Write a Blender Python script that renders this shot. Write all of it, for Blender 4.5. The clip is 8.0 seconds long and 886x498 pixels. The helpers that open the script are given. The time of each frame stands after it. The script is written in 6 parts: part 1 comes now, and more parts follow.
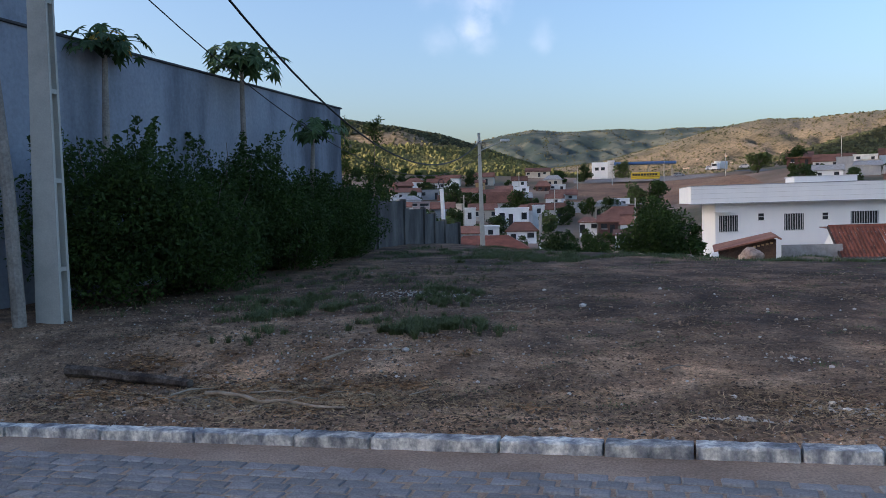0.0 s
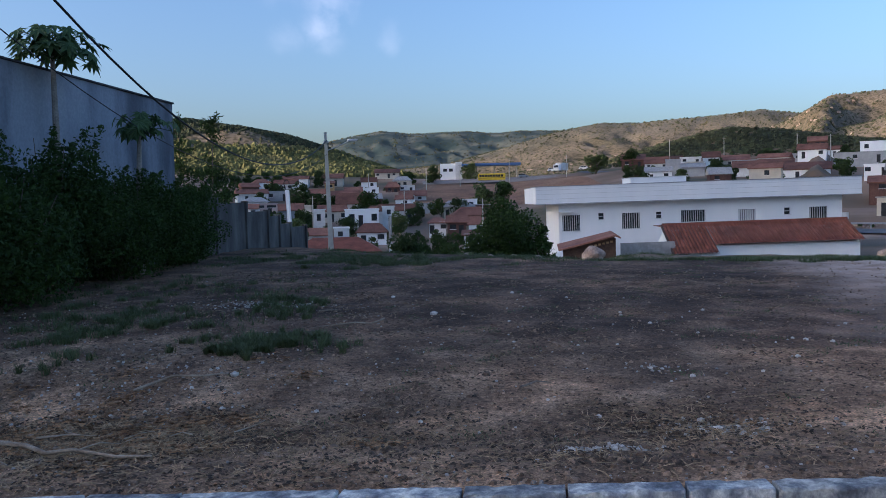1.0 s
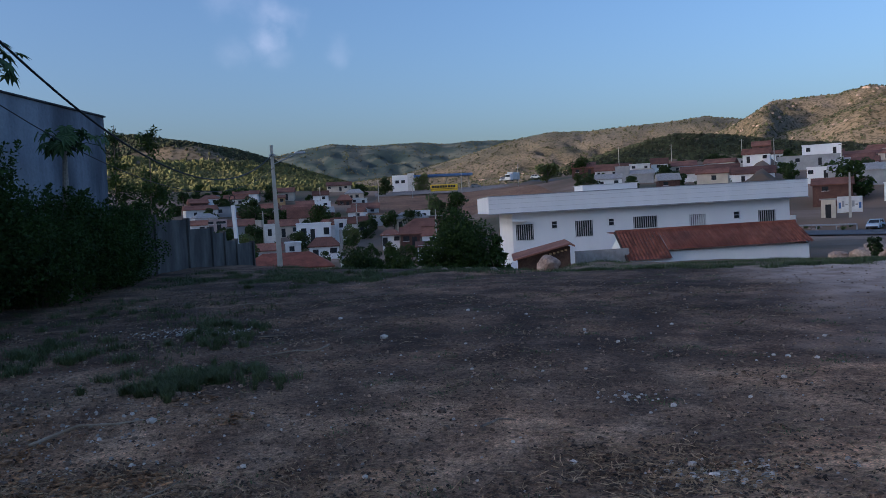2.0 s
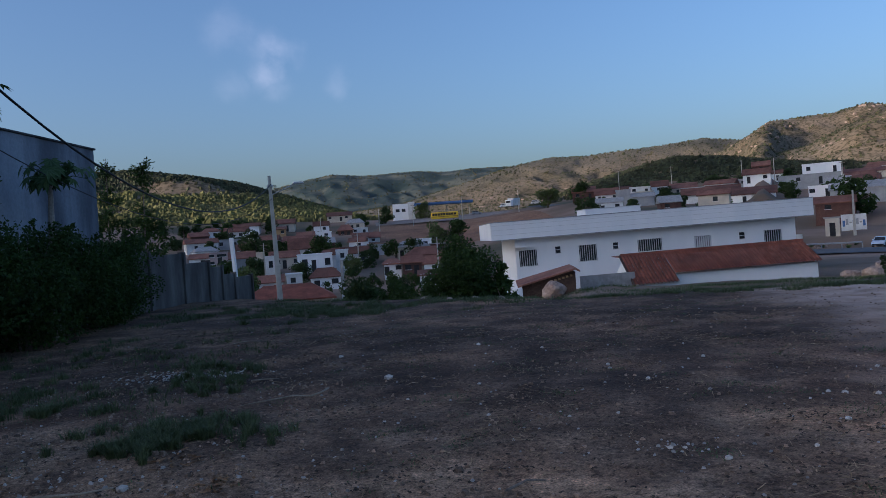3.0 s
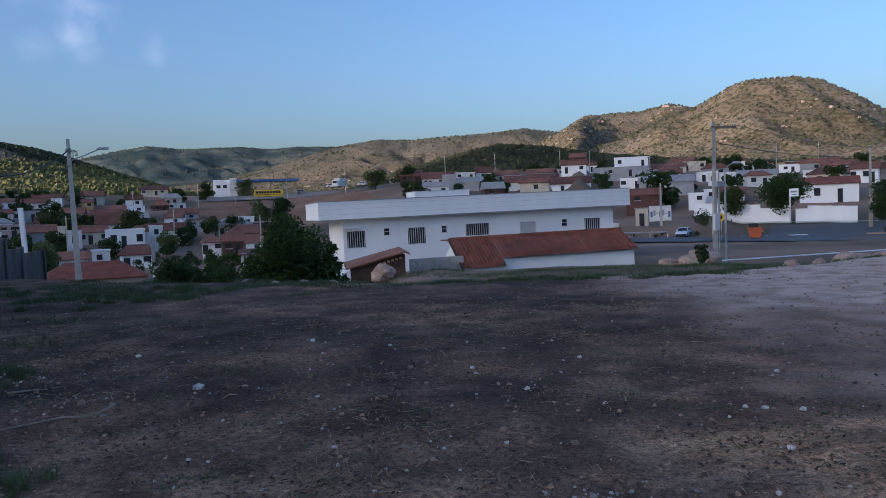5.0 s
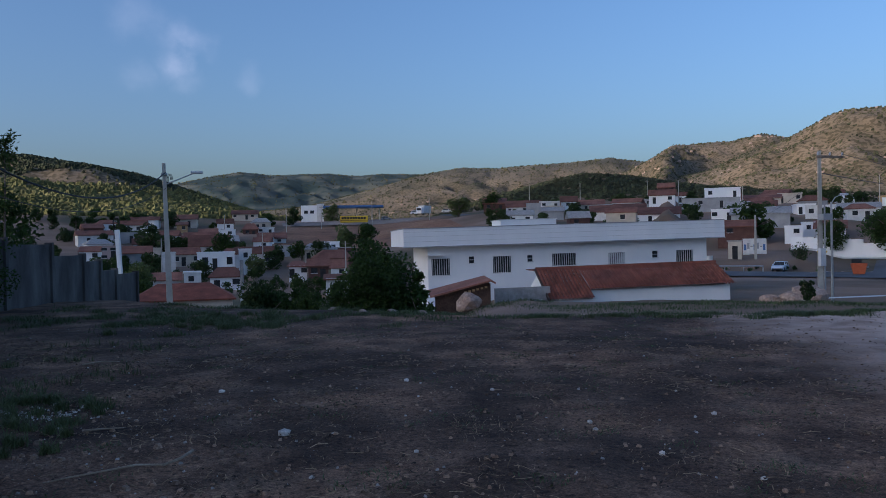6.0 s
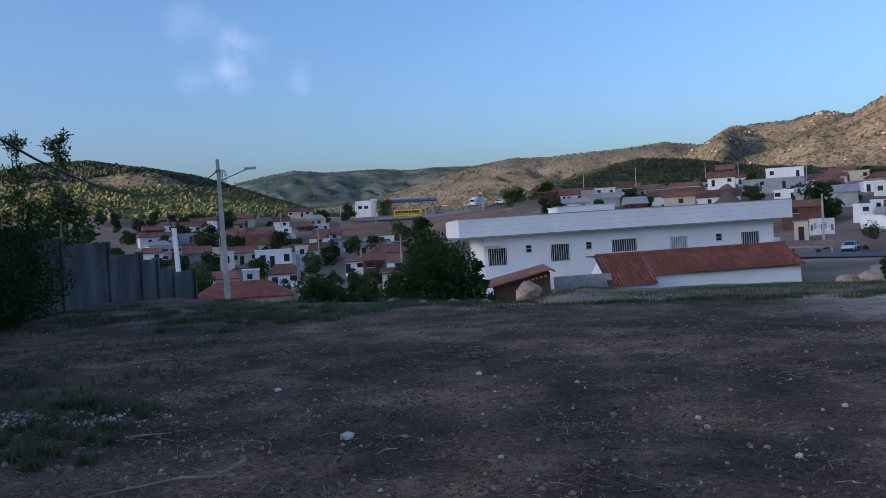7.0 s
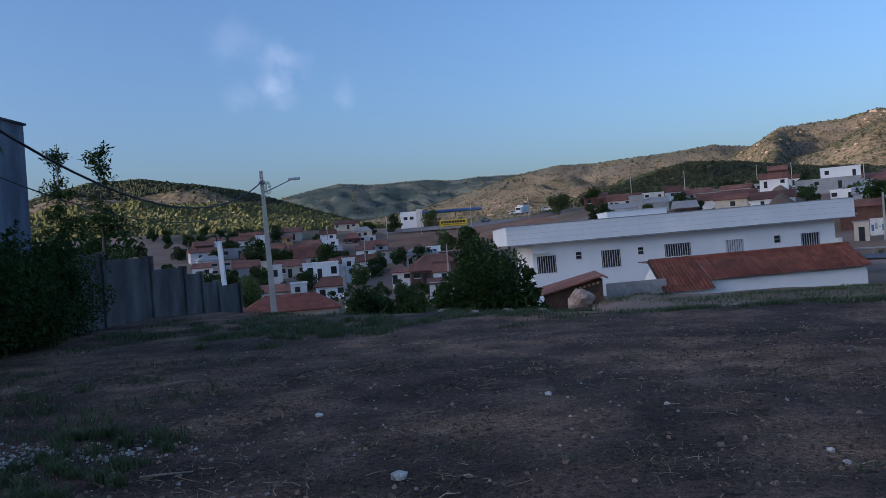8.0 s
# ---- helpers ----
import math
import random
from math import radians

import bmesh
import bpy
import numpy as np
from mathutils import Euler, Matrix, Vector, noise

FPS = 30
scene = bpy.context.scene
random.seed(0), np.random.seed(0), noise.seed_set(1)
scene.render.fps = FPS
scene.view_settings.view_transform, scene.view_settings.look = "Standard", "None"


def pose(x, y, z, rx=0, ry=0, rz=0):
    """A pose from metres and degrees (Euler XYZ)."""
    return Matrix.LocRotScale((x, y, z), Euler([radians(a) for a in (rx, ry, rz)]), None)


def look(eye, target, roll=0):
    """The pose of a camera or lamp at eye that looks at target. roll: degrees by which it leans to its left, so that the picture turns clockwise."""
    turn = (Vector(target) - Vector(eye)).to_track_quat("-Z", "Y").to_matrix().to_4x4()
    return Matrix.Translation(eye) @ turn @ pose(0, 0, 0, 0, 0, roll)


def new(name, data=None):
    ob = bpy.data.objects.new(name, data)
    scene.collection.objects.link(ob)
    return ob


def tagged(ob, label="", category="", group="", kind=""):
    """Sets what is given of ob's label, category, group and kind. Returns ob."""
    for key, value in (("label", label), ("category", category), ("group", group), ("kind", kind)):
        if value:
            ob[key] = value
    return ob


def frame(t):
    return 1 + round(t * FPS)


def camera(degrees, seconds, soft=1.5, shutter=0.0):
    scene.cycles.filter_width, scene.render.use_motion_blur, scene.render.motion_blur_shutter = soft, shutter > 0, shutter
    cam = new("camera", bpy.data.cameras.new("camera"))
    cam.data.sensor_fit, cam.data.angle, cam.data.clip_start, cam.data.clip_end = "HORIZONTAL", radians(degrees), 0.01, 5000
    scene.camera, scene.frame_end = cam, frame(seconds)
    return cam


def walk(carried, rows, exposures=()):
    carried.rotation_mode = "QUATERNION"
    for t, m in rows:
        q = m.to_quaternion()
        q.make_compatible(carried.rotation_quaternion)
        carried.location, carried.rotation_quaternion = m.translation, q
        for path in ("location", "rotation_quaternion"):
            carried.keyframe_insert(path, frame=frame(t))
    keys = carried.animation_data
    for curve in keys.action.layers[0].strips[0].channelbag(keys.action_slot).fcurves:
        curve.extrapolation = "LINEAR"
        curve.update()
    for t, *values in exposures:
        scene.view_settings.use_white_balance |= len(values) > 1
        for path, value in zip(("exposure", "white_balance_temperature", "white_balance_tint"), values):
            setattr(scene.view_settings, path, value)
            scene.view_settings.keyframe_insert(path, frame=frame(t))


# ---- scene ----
cam = camera(57.32, 8.0, soft=0.6)

PATH = [
    (0, pose(1.061, -0.447, 1.833, 86.81, 0.98, 16.81)),
    (0.2, pose(1.047, -0.203, 1.825, 86.90, 1.30, 12.03)),
    (0.3, pose(1.047, -0.097, 1.839, 87.00, 1.38, 10.50)),
    (0.5, pose(1.042, 0.101, 1.846, 86.84, 1.78, 8.39)),
    (1, pose(0.937, 0.541, 1.844, 86.68, 1.27, 6.26)),
    (1.5, pose(0.954, 1.052, 1.843, 86.96, 1.15, 3.50)),
    (1.7, pose(0.939, 1.248, 1.862, 87.08, 1.76, 3.14)),
    (3, pose(0.779, 2.485, 1.863, 89.32, 3.95, 3.02)),
    (3.5, pose(0.712, 2.955, 1.841, 90.16, 4.46, 1.11)),
    (4, pose(0.701, 3.420, 1.817, 88.53, 2.64, -8.25)),
    (4.2, pose(0.681, 3.653, 1.831, 87.66, 2.03, -9.35)),
    (5.3, pose(0.545, 4.796, 1.794, 87.31, 2.36, -9.11)),
    (5.5, pose(0.509, 4.970, 1.798, 87.47, 1.80, -7.25)),
    (6, pose(0.426, 5.512, 1.832, 89.50, 1.13, -3.48)),
    (6.5, pose(0.365, 5.958, 1.737, 89.22, 2.02, -2.31)),
    (7, pose(0.283, 6.487, 1.687, 89.08, 2.97, 0.33)),
    (7.5, pose(0.224, 7.041, 1.625, 90.09, 3.63, 0.33)),
    (8, pose(0.134, 7.603, 1.610, 89.98, 4.23, 3.58)),
]
walk(cam, PATH, [(0, 1.42, 6310, 18), (0.5, 1.10, 5760, 18), (1, 1.12, 5650, 18), (1.5, 0.84, 5510, 18), (3, 0.54, 5460, 18), (3.5, 0.46, 5360, 18), (4, 0.86, 5460, 18), (5.5, 0.64, 5410, 18), (6, 0.47, 5360, 18), (6.5, 0.91, 5360, 18), (7, 0.91, 5360, 18), (7.5, 0.76, 5360, 18), (8, 0.70, 5360, 18)])

# ---- world, sun, exposure ----
SUN_EL, SUN_AZ = radians(10.0), radians(242)      # low sun to the left and a little behind the walker
world = bpy.data.worlds.new("sky")
scene.world = world
world.use_nodes = True
wn, wl = world.node_tree.nodes, world.node_tree.links
sky = wn.new("ShaderNodeTexSky")
sky.sky_type = "NISHITA"
sky.sun_disc = False
sky.sun_elevation, sky.sun_rotation = SUN_EL, SUN_AZ
sky.air_density, sky.dust_density, sky.ozone_density = 1.0, 3.7, 2.7
wn["Background"].inputs[1].default_value = 0.15
tc = wn.new("ShaderNodeTexCoord")
puff = wn.new("ShaderNodeTexNoise")
puff.inputs["Scale"].default_value, puff.inputs["Detail"].default_value = 17.0, 7.0
stretch = wn.new("ShaderNodeMapping")
stretch.inputs["Scale"].default_value = (1.0, 1.0, 1.2)
wl.new(tc.outputs["Generated"], stretch.inputs["Vector"])
wl.new(stretch.outputs["Vector"], puff.inputs["Vector"])
torn = wn.new("ShaderNodeTexNoise")
torn.inputs["Scale"].default_value, torn.inputs["Detail"].default_value = 15.0, 6.0
wl.new(tc.outputs["Generated"], torn.inputs["Vector"])
tear = wn.new("ShaderNodeVectorMath")
tear.operation = "MULTIPLY_ADD"
tear.inputs[1].default_value = (0.07, 0.07, 0.07)
wl.new(torn.outputs["Color"], tear.inputs[0])
wl.new(tc.outputs["Generated"], tear.inputs[2])
ragged = wn.new("ShaderNodeVectorMath")
ragged.operation = "SUBTRACT"
ragged.inputs[1].default_value = (0.035, 0.035, 0.035)
wl.new(tear.outputs["Vector"], ragged.inputs[0])
total = None
for az, el, wide, amount in ((14.2, 13.2, 3.0, 0.50), (16.9, 14.9, 2.2, 0.15), (17.1, 11.3, 2.0, 0.13), (9.5, 11.3, 1.6, 0.10), (13.6, 11.6, 2.0, 0.2)):
    d = Vector((-math.sin(radians(az)) * math.cos(radians(el)), math.cos(radians(az)) * math.cos(radians(el)), math.sin(radians(el))))
    gap = wn.new("ShaderNodeVectorMath")
    gap.operation = "DISTANCE"
    gap.inputs[1].default_value = d
    wl.new(ragged.outputs["Vector"], gap.inputs[0])
    fall = wn.new("ShaderNodeMapRange")
    fall.interpolation_type = "SMOOTHERSTEP"
    fall.inputs["From Min"].default_value, fall.inputs["From Max"].default_value = radians(wide), 0.0
    fall.inputs["To Min"].default_value, fall.inputs["To Max"].default_value = 0.0, amount
    wl.new(gap.outputs["Value"], fall.inputs["Value"])
    if total is None:
        total = fall.outputs["Result"]
    else:
        top = wn.new("ShaderNodeMath")
        top.operation = "MAXIMUM"
        wl.new(total, top.inputs[0])
        wl.new(fall.outputs["Result"], top.inputs[1])
        total = top.outputs[0]
shape = wn.new("ShaderNodeMapRange")
shape.inputs["From Min"].default_value, shape.inputs["From Max"].default_value = 0.30, 0.78
wl.new(puff.outputs["Fac"], shape.inputs["Value"])
cover = wn.new("ShaderNodeMath")
cover.operation = "MULTIPLY"
wl.new(total, cover.inputs[0])
wl.new(shape.outputs["Result"], cover.inputs[1])
veil = wn.new("ShaderNodeMix")
veil.data_type = "RGBA"
veil.inputs["B"].default_value = (4.6, 4.4, 4.6, 1)
wl.new(cover.outputs[0], veil.inputs["Factor"])
wl.new(sky.outputs[0], veil.inputs["A"])
wl.new(veil.outputs["Result"], wn["Background"].inputs[0])

sun = new("sun", bpy.data.lights.new("sun", "SUN"))
sun.data.energy, sun.data.angle, sun.data.color = 2.6, radians(0.5), (1.0, 0.83, 0.60)
sun_from = Vector((math.sin(SUN_AZ) * math.cos(SUN_EL), math.cos(SUN_AZ) * math.cos(SUN_EL), math.sin(SUN_EL)))
sun.matrix_world = look(sun_from * 50, (0, 0, 0))


# ---- materials ----
def mat(name, colours, scale=3.0, rough=0.85, bump=0.2, bump_scale=30.0, metal=0.0, fine=0.35, islands=0.0, objects=0.0, detail=6.0, streak=1.0):
    """A painted, mineral or plant surface: two or three colours mixed by broad noise, fine grain on top, and bump."""
    m = bpy.data.materials.new(name)
    m.use_nodes = True
    n, l = m.node_tree.nodes, m.node_tree.links
    p = n["Principled BSDF"]
    co = n.new("ShaderNodeTexCoord")
    broad = n.new("ShaderNodeTexNoise")
    broad.inputs["Scale"].default_value, broad.inputs["Detail"].default_value = scale, detail
    broad.inputs["Roughness"].default_value = 0.62
    run = n.new("ShaderNodeMapping")
    run.inputs["Scale"].default_value = (1.0, 1.0, streak)
    l.new(co.outputs["Object"], run.inputs["Vector"])
    l.new(run.outputs["Vector"], broad.inputs["Vector"])
    ramp = n.new("ShaderNodeValToRGB")
    e = ramp.color_ramp.elements
    while len(e) < len(colours):
        e.new(0.5)
    for k, c in enumerate(colours):
        e[k].position = 0.33 + 0.34 * k / max(1, len(colours) - 1)
        e[k].color = (*c, 1)
    l.new(broad.outputs["Fac"], ramp.inputs["Fac"])
    grain = n.new("ShaderNodeTexNoise")
    grain.inputs["Scale"].default_value, grain.inputs["Detail"].default_value = bump_scale, 5
    l.new(co.outputs["Object"], grain.inputs["Vector"])
    span = n.new("ShaderNodeMapRange")
    span.inputs["From Min"].default_value, span.inputs["From Max"].default_value = 0.3, 0.7
    span.inputs["To Min"].default_value, span.inputs["To Max"].default_value = 1 - fine, 1 + fine
    l.new(grain.outputs["Fac"], span.inputs["Value"])
    last = span.outputs["Result"]
    for amount, node, socket in ((islands, "ShaderNodeNewGeometry", "Random Per Island"), (objects, "ShaderNodeObjectInfo", "Random")):
        if amount:
            rnd = n.new(node)
            r2 = n.new("ShaderNodeMapRange")
            r2.inputs["To Min"].default_value, r2.inputs["To Max"].default_value = 1 - amount, 1 + amount
            l.new(rnd.outputs[socket], r2.inputs["Value"])
            mul = n.new("ShaderNodeMath")
            mul.operation = "MULTIPLY"
            l.new(last, mul.inputs[0])
            l.new(r2.outputs["Result"], mul.inputs[1])
            last = mul.outputs[0]
    mix = n.new("ShaderNodeMix")
    mix.data_type, mix.blend_type = "RGBA", "MULTIPLY"
    mix.inputs["Factor"].default_value = 1
    l.new(ramp.outputs["Color"], mix.inputs["A"])
    l.new(last, mix.inputs["B"])
    l.new(mix.outputs["Result"], p.inputs["Base Color"])
    p.inputs["Roughness"].default_value, p.inputs["Metallic"].default_value = rough, metal
    p.inputs["Specular IOR Level"].default_value = 0.3
    if bump:
        b = n.new("ShaderNodeBump")
        b.inputs["Strength"].default_value, b.inputs["Distance"].default_value = bump, 0.02
        l.new(grain.outputs["Fac"], b.inputs["Height"])
        l.new(b.outputs["Normal"], p.inputs["Normal"])
    return m


def leaf_mat(name, dark, light, rough=0.6):
    m = mat(name, [dark, light], 1.5, rough, 0, 8.0, fine=0.2, islands=0.45)
    n, l = m.node_tree.nodes, m.node_tree.links
    p = n["Principled BSDF"]
    tr = n.new("ShaderNodeBsdfTranslucent")
    tr.inputs["Color"].default_value = (*[min(1, c * 1.3) for c in light], 1)
    add = n.new("ShaderNodeMixShader")
    add.inputs["Fac"].default_value = 0.2
    l.new(p.outputs[0], add.inputs[1])
    l.new(tr.outputs[0], add.inputs[2])
    l.new(add.outputs[0], n["Material Output"].inputs["Surface"])
    return m


WHITE = mat("white_paint", [(0.82, 0.83, 0.84), (0.89, 0.89, 0.89)], 0.6, 0.7, 0.08, 20, fine=0.05, streak=0.3)
WHITE_OLD = mat("old_white_paint", [(0.55, 0.55, 0.54), (0.74, 0.74, 0.73)], 0.8, 0.8, 0.1, 20, fine=0.08)
TILE = mat("clay_tile", [(0.15, 0.048, 0.030), (0.29, 0.096, 0.058)], 0.8, 0.85, 0.2, 12, fine=0.25, islands=0.25)
TILE_OLD = mat("old_clay_tile", [(0.125, 0.055, 0.040), (0.25, 0.116, 0.080)], 0.3, 0.9, 0.2, 6, fine=0.25, objects=0.35)
POLE_GREY = mat("pale_cast_concrete", [(0.40, 0.38, 0.335), (0.54, 0.52, 0.46)], 1.6, 0.9, 0.15, 40, fine=0.06)
CONCRETE = mat("concrete", [(0.26, 0.25, 0.24), (0.40, 0.39, 0.38)], 2.0, 0.9, 0.2, 40, fine=0.15)
RENDER_BLUE = mat("weathered_blue_render", [(0.11, 0.12, 0.145), (0.27, 0.295, 0.34), (0.34, 0.365, 0.41)], 0.42, 0.9, 0.2, 14, fine=0.10, streak=0.22, detail=8)
ASPHALT = mat("asphalt", [(0.085, 0.086, 0.09), (0.13, 0.13, 0.135)], 0.15, 0.85, 0.2, 20, fine=0.15)
DARK = mat("dark_opening", [(0.012, 0.013, 0.015), (0.03, 0.032, 0.036)], 2.0, 0.35, 0, 10)


def ground_mat():
    """Soil of the lot near by, reddish earth in the valley, ochre grass on the hills, haze-tinted woods beyond: mixed
    by distance from the lot, with noise.
    """
    m = mat("dry_ground", [(0.23, 0.136, 0.082), (0.38, 0.236, 0.143), (0.50, 0.330, 0.212)], 1.6, 0.95, 1.0, 60, fine=0.55, detail=11)
    n, l = m.node_tree.nodes, m.node_tree.links
    p = n["Principled BSDF"]
    soil = p.inputs["Base Color"].links[0].from_socket
    co = n.new("ShaderNodeTexCoord")

    def noise_tex(scale, detail=6):
        t = n.new("ShaderNodeTexNoise")
        t.inputs["Scale"].default_value, t.inputs["Detail"].default_value = scale, detail
        l.new(co.outputs["Object"], t.inputs["Vector"])
        return t.outputs["Fac"]

    def ramp(fac, stops):
        r = n.new("ShaderNodeValToRGB")
        e = r.color_ramp.elements
        while len(e) < len(stops):
            e.new(0.5)
        for k, (pos, c) in enumerate(stops):
            e[k].position, e[k].color = pos, (*c, 1)
        l.new(fac, r.inputs["Fac"])
        return r.outputs["Color"]

    def mix(fac, a, b):
        x = n.new("ShaderNodeMix")
        x.data_type = "RGBA"
        l.new(fac, x.inputs["Factor"])
        l.new(a, x.inputs["A"])
        l.new(b, x.inputs["B"])
        return x.outputs["Result"]

    def span(value, lo, hi):
        r = n.new("ShaderNodeMapRange")
        r.inputs["From Min"].default_value, r.inputs["From Max"].default_value = lo, hi
        l.new(value, r.inputs["Value"])
        return r.outputs["Result"]

    dist = n.new("ShaderNodeVectorMath")
    dist.operation = "LENGTH"
    l.new(co.outputs["Object"], dist.inputs[0])
    far = dist.outputs["Value"]
    crumb = n.new("ShaderNodeMix")
    crumb.data_type, crumb.blend_type = "RGBA", "MULTIPLY"
    crumb.inputs["Factor"].default_value = 1
    l.new(soil, crumb.inputs["A"])
    l.new(ramp(noise_tex(19.0, 10), [(0.33, (0.42, 0.40, 0.39)), (0.45, (0.90, 0.89, 0.88)), (0.58, (1.05, 1.05, 1.05)), (0.70, (1.6, 1.58, 1.55))]), crumb.inputs["B"])
    soil = crumb.outputs["Result"]
    # broad dark and pale drifts over the lot, and the trodden pale corner
    drift = ramp(noise_tex(0.33, 8), [(0.36, (0.50, 0.49, 0.50)), (0.5, (0.92, 0.92, 0.92)), (0.64, (1.45, 1.38, 1.32))])
    mul = n.new("ShaderNodeMix")
    mul.data_type, mul.blend_type = "RGBA", "MULTIPLY"
    mul.inputs["Factor"].default_value = 1
    l.new(soil, mul.inputs["A"])
    l.new(drift, mul.inputs["B"])
    mats = n.new("ShaderNodeMix")
    mats.data_type, mats.blend_type = "RGBA", "MULTIPLY"
    mats.inputs["Factor"].default_value = 1
    l.new(mul.outputs["Result"], mats.inputs["A"])
    l.new(ramp(noise_tex(1.1, 10), [(0.41, (0.74, 0.71, 0.68)), (0.50, (0.96, 0.95, 0.93)), (0.58, (1.36, 1.32, 1.26))]), mats.inputs["B"])
    mul = mats
    valley = ramp(noise_tex(0.03, 8), [(0.35, (0.085, 0.078, 0.042)), (0.5, (0.19, 0.128, 0.085)), (0.65, (0.32, 0.22, 0.16))])
    hills = ramp(noise_tex(0.012, 12), [(0.33, (0.135, 0.105, 0.060)), (0.48, (0.20, 0.148, 0.092)), (0.64, (0.28, 0.208, 0.140))])
    dots = ramp(noise_tex(0.30, 4), [(0.44, (0.28, 0.30, 0.20)), (0.54, (1, 1, 1))])
    thick = n.new("ShaderNodeMix")
    thick.data_type, thick.blend_type = "RGBA", "MULTIPLY"
    thick.inputs["Factor"].default_value = 0.72
    l.new(hills, thick.inputs["A"])
    l.new(dots, thick.inputs["B"])
    hills = thick.outputs["Result"]
    # darker, older soil deeper in the lot; a trodden pale corner to its right
    at = n.new("ShaderNodeSeparateXYZ")
    l.new(co.outputs["Object"], at.inputs[0])
    wob = n.new("ShaderNodeMath")
    wob.operation = "MULTIPLY_ADD"
    l.new(noise_tex(0.5, 6), wob.inputs[0])
    wob.inputs[1].default_value = 7.0
    l.new(at.outputs["Y"], wob.inputs[2])
    old = n.new("ShaderNodeMix")
    old.data_type, old.blend_type = "RGBA", "MULTIPLY"
    l.new(span(wob.outputs[0], 10.8, 15.0), old.inputs["Factor"])
    l.new(mul.outputs["Result"], old.inputs["A"])
    old.inputs["B"].default_value = (0.43, 0.402, 0.41, 1)
    wob2 = n.new("ShaderNodeMath")
    wob2.operation = "MULTIPLY_ADD"
    l.new(noise_tex(0.28, 8), wob2.inputs[0])
    wob2.inputs[1].default_value = 9.0
    l.new(at.outputs["X"], wob2.inputs[2])
    pale = ramp(noise_tex(2.0, 8), [(0.35, (0.42, 0.285, 0.215)), (0.6, (0.66, 0.48, 0.38))])
    worn = mix(span(wob2.outputs[0], 10.2, 14.0), old.outputs["Result"], pale)
    c = mix(span(far, 30, 46), worn, valley)
    c = mix(span(far, 330, 450), c, hills)
    # far woods by distance, the haze over them put in as a blue-green tint
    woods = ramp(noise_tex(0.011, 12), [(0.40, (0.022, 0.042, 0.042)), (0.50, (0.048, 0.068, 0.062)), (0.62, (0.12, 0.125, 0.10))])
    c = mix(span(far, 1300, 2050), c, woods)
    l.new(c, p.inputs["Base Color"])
    return m


SOIL = ground_mat()


# ---- helpers of the scene ----
def smooth(a, b, x):
    u = np.clip((x - a) / (b - a), 0, 1)
    return u * u * (3 - 2 * u)


def mesh_of(name, verts, faces, material=None, shade=False):
    me = bpy.data.meshes.new(name)
    me.from_pydata([tuple(map(float, v)) for v in verts], [], [tuple(map(int, f)) for f in faces])
    if material:
        me.materials.append(material)
    if shade:
        me.polygons.foreach_set("use_smooth", [True] * len(me.polygons))
    return me


def part(name, bm, material, parent=None, label="", shade=False):
    me = bpy.data.meshes.new(name)
    bmesh.ops.recalc_face_normals(bm, faces=bm.faces)
    bm.to_mesh(me)
    bm.free()
    me.materials.append(material)
    if shade:
        me.polygons.foreach_set("use_smooth", [True] * len(me.polygons))
    ob = new(name, me)
    ob.parent = parent
    return tagged(ob, label)


def thing(name, m, label, category, group="", kind=""):
    ob = new(name)
    ob.empty_display_size = 0.2
    ob.matrix_basis = m
    return tagged(ob, label, category, group, kind)


def box(bm, x0, x1, y0, y1, z0, z1, bevel=0.0):
    vs = [bm.verts.new(p) for p in ((x0, y0, z0), (x1, y0, z0), (x1, y1, z0), (x0, y1, z0), (x0, y0, z1), (x1, y0, z1), (x1, y1, z1), (x0, y1, z1))]
    fs = [bm.faces.new([vs[k] for k in f]) for f in ((3, 2, 1, 0), (4, 5, 6, 7), (0, 1, 5, 4), (1, 2, 6, 5), (2, 3, 7, 6), (3, 0, 4, 7))]
    if bevel:
        es = {e for f in fs for e in f.edges}
        bmesh.ops.bevel(bm, geom=list(es), offset=bevel, segments=2, affect="EDGES", profile=0.6)


def boxed(*a, bevel=0.0):
    bm = bmesh.new()
    box(bm, *a, bevel=bevel)
    return bm


def tube(bm, points, radii, sides=8):
    """A tapered round bar through points."""
    rings = []
    for k, p in enumerate(points):
        p = Vector(p)
        d = (Vector(points[min(k + 1, len(points) - 1)]) - Vector(points[max(k - 1, 0)])).normalized()
        u = d.orthogonal().normalized() if abs(d.z) < 0.95 else Vector((1, 0, 0)).cross(d).normalized()
        w = d.cross(u)
        rings.append([bm.verts.new(p + radii[k] * (math.cos(2 * math.pi * j / sides) * u + math.sin(2 * math.pi * j / sides) * w)) for j in range(sides)])
    for a, b in zip(rings, rings[1:]):
        for j in range(sides):
            bm.faces.new((a[j], a[(j + 1) % sides], b[(j + 1) % sides], b[j]))
    bm.faces.new(rings[0][::-1])
    bm.faces.new(rings[-1])


# ---- ground: lot, valley and hills in one sheet ----
CX, CY = 0.6, 3.0


def fbm(x, y, scale, octaves=4, seed=0.0):
    out = np.zeros_like(x)
    amp, f = 1.0, 1.0 / scale
    rng = np.random.RandomState(int(seed * 10) + 7)
    for _ in range(octaves):
        for _ in range(5):
            a = rng.uniform(0, 2 * math.pi)
            k = f * rng.uniform(0.7, 1.4)
            out += amp * 0.28 * np.sin(2 * math.pi * (k * (x * math.cos(a) + y * math.sin(a))) + rng.uniform(0, 6.28) + 1.3 * np.sin(2 * math.pi * k * 0.5 * (y * math.cos(a) - x * math.sin(a))))
        amp *= 0.5
        f *= 2.0
    return out


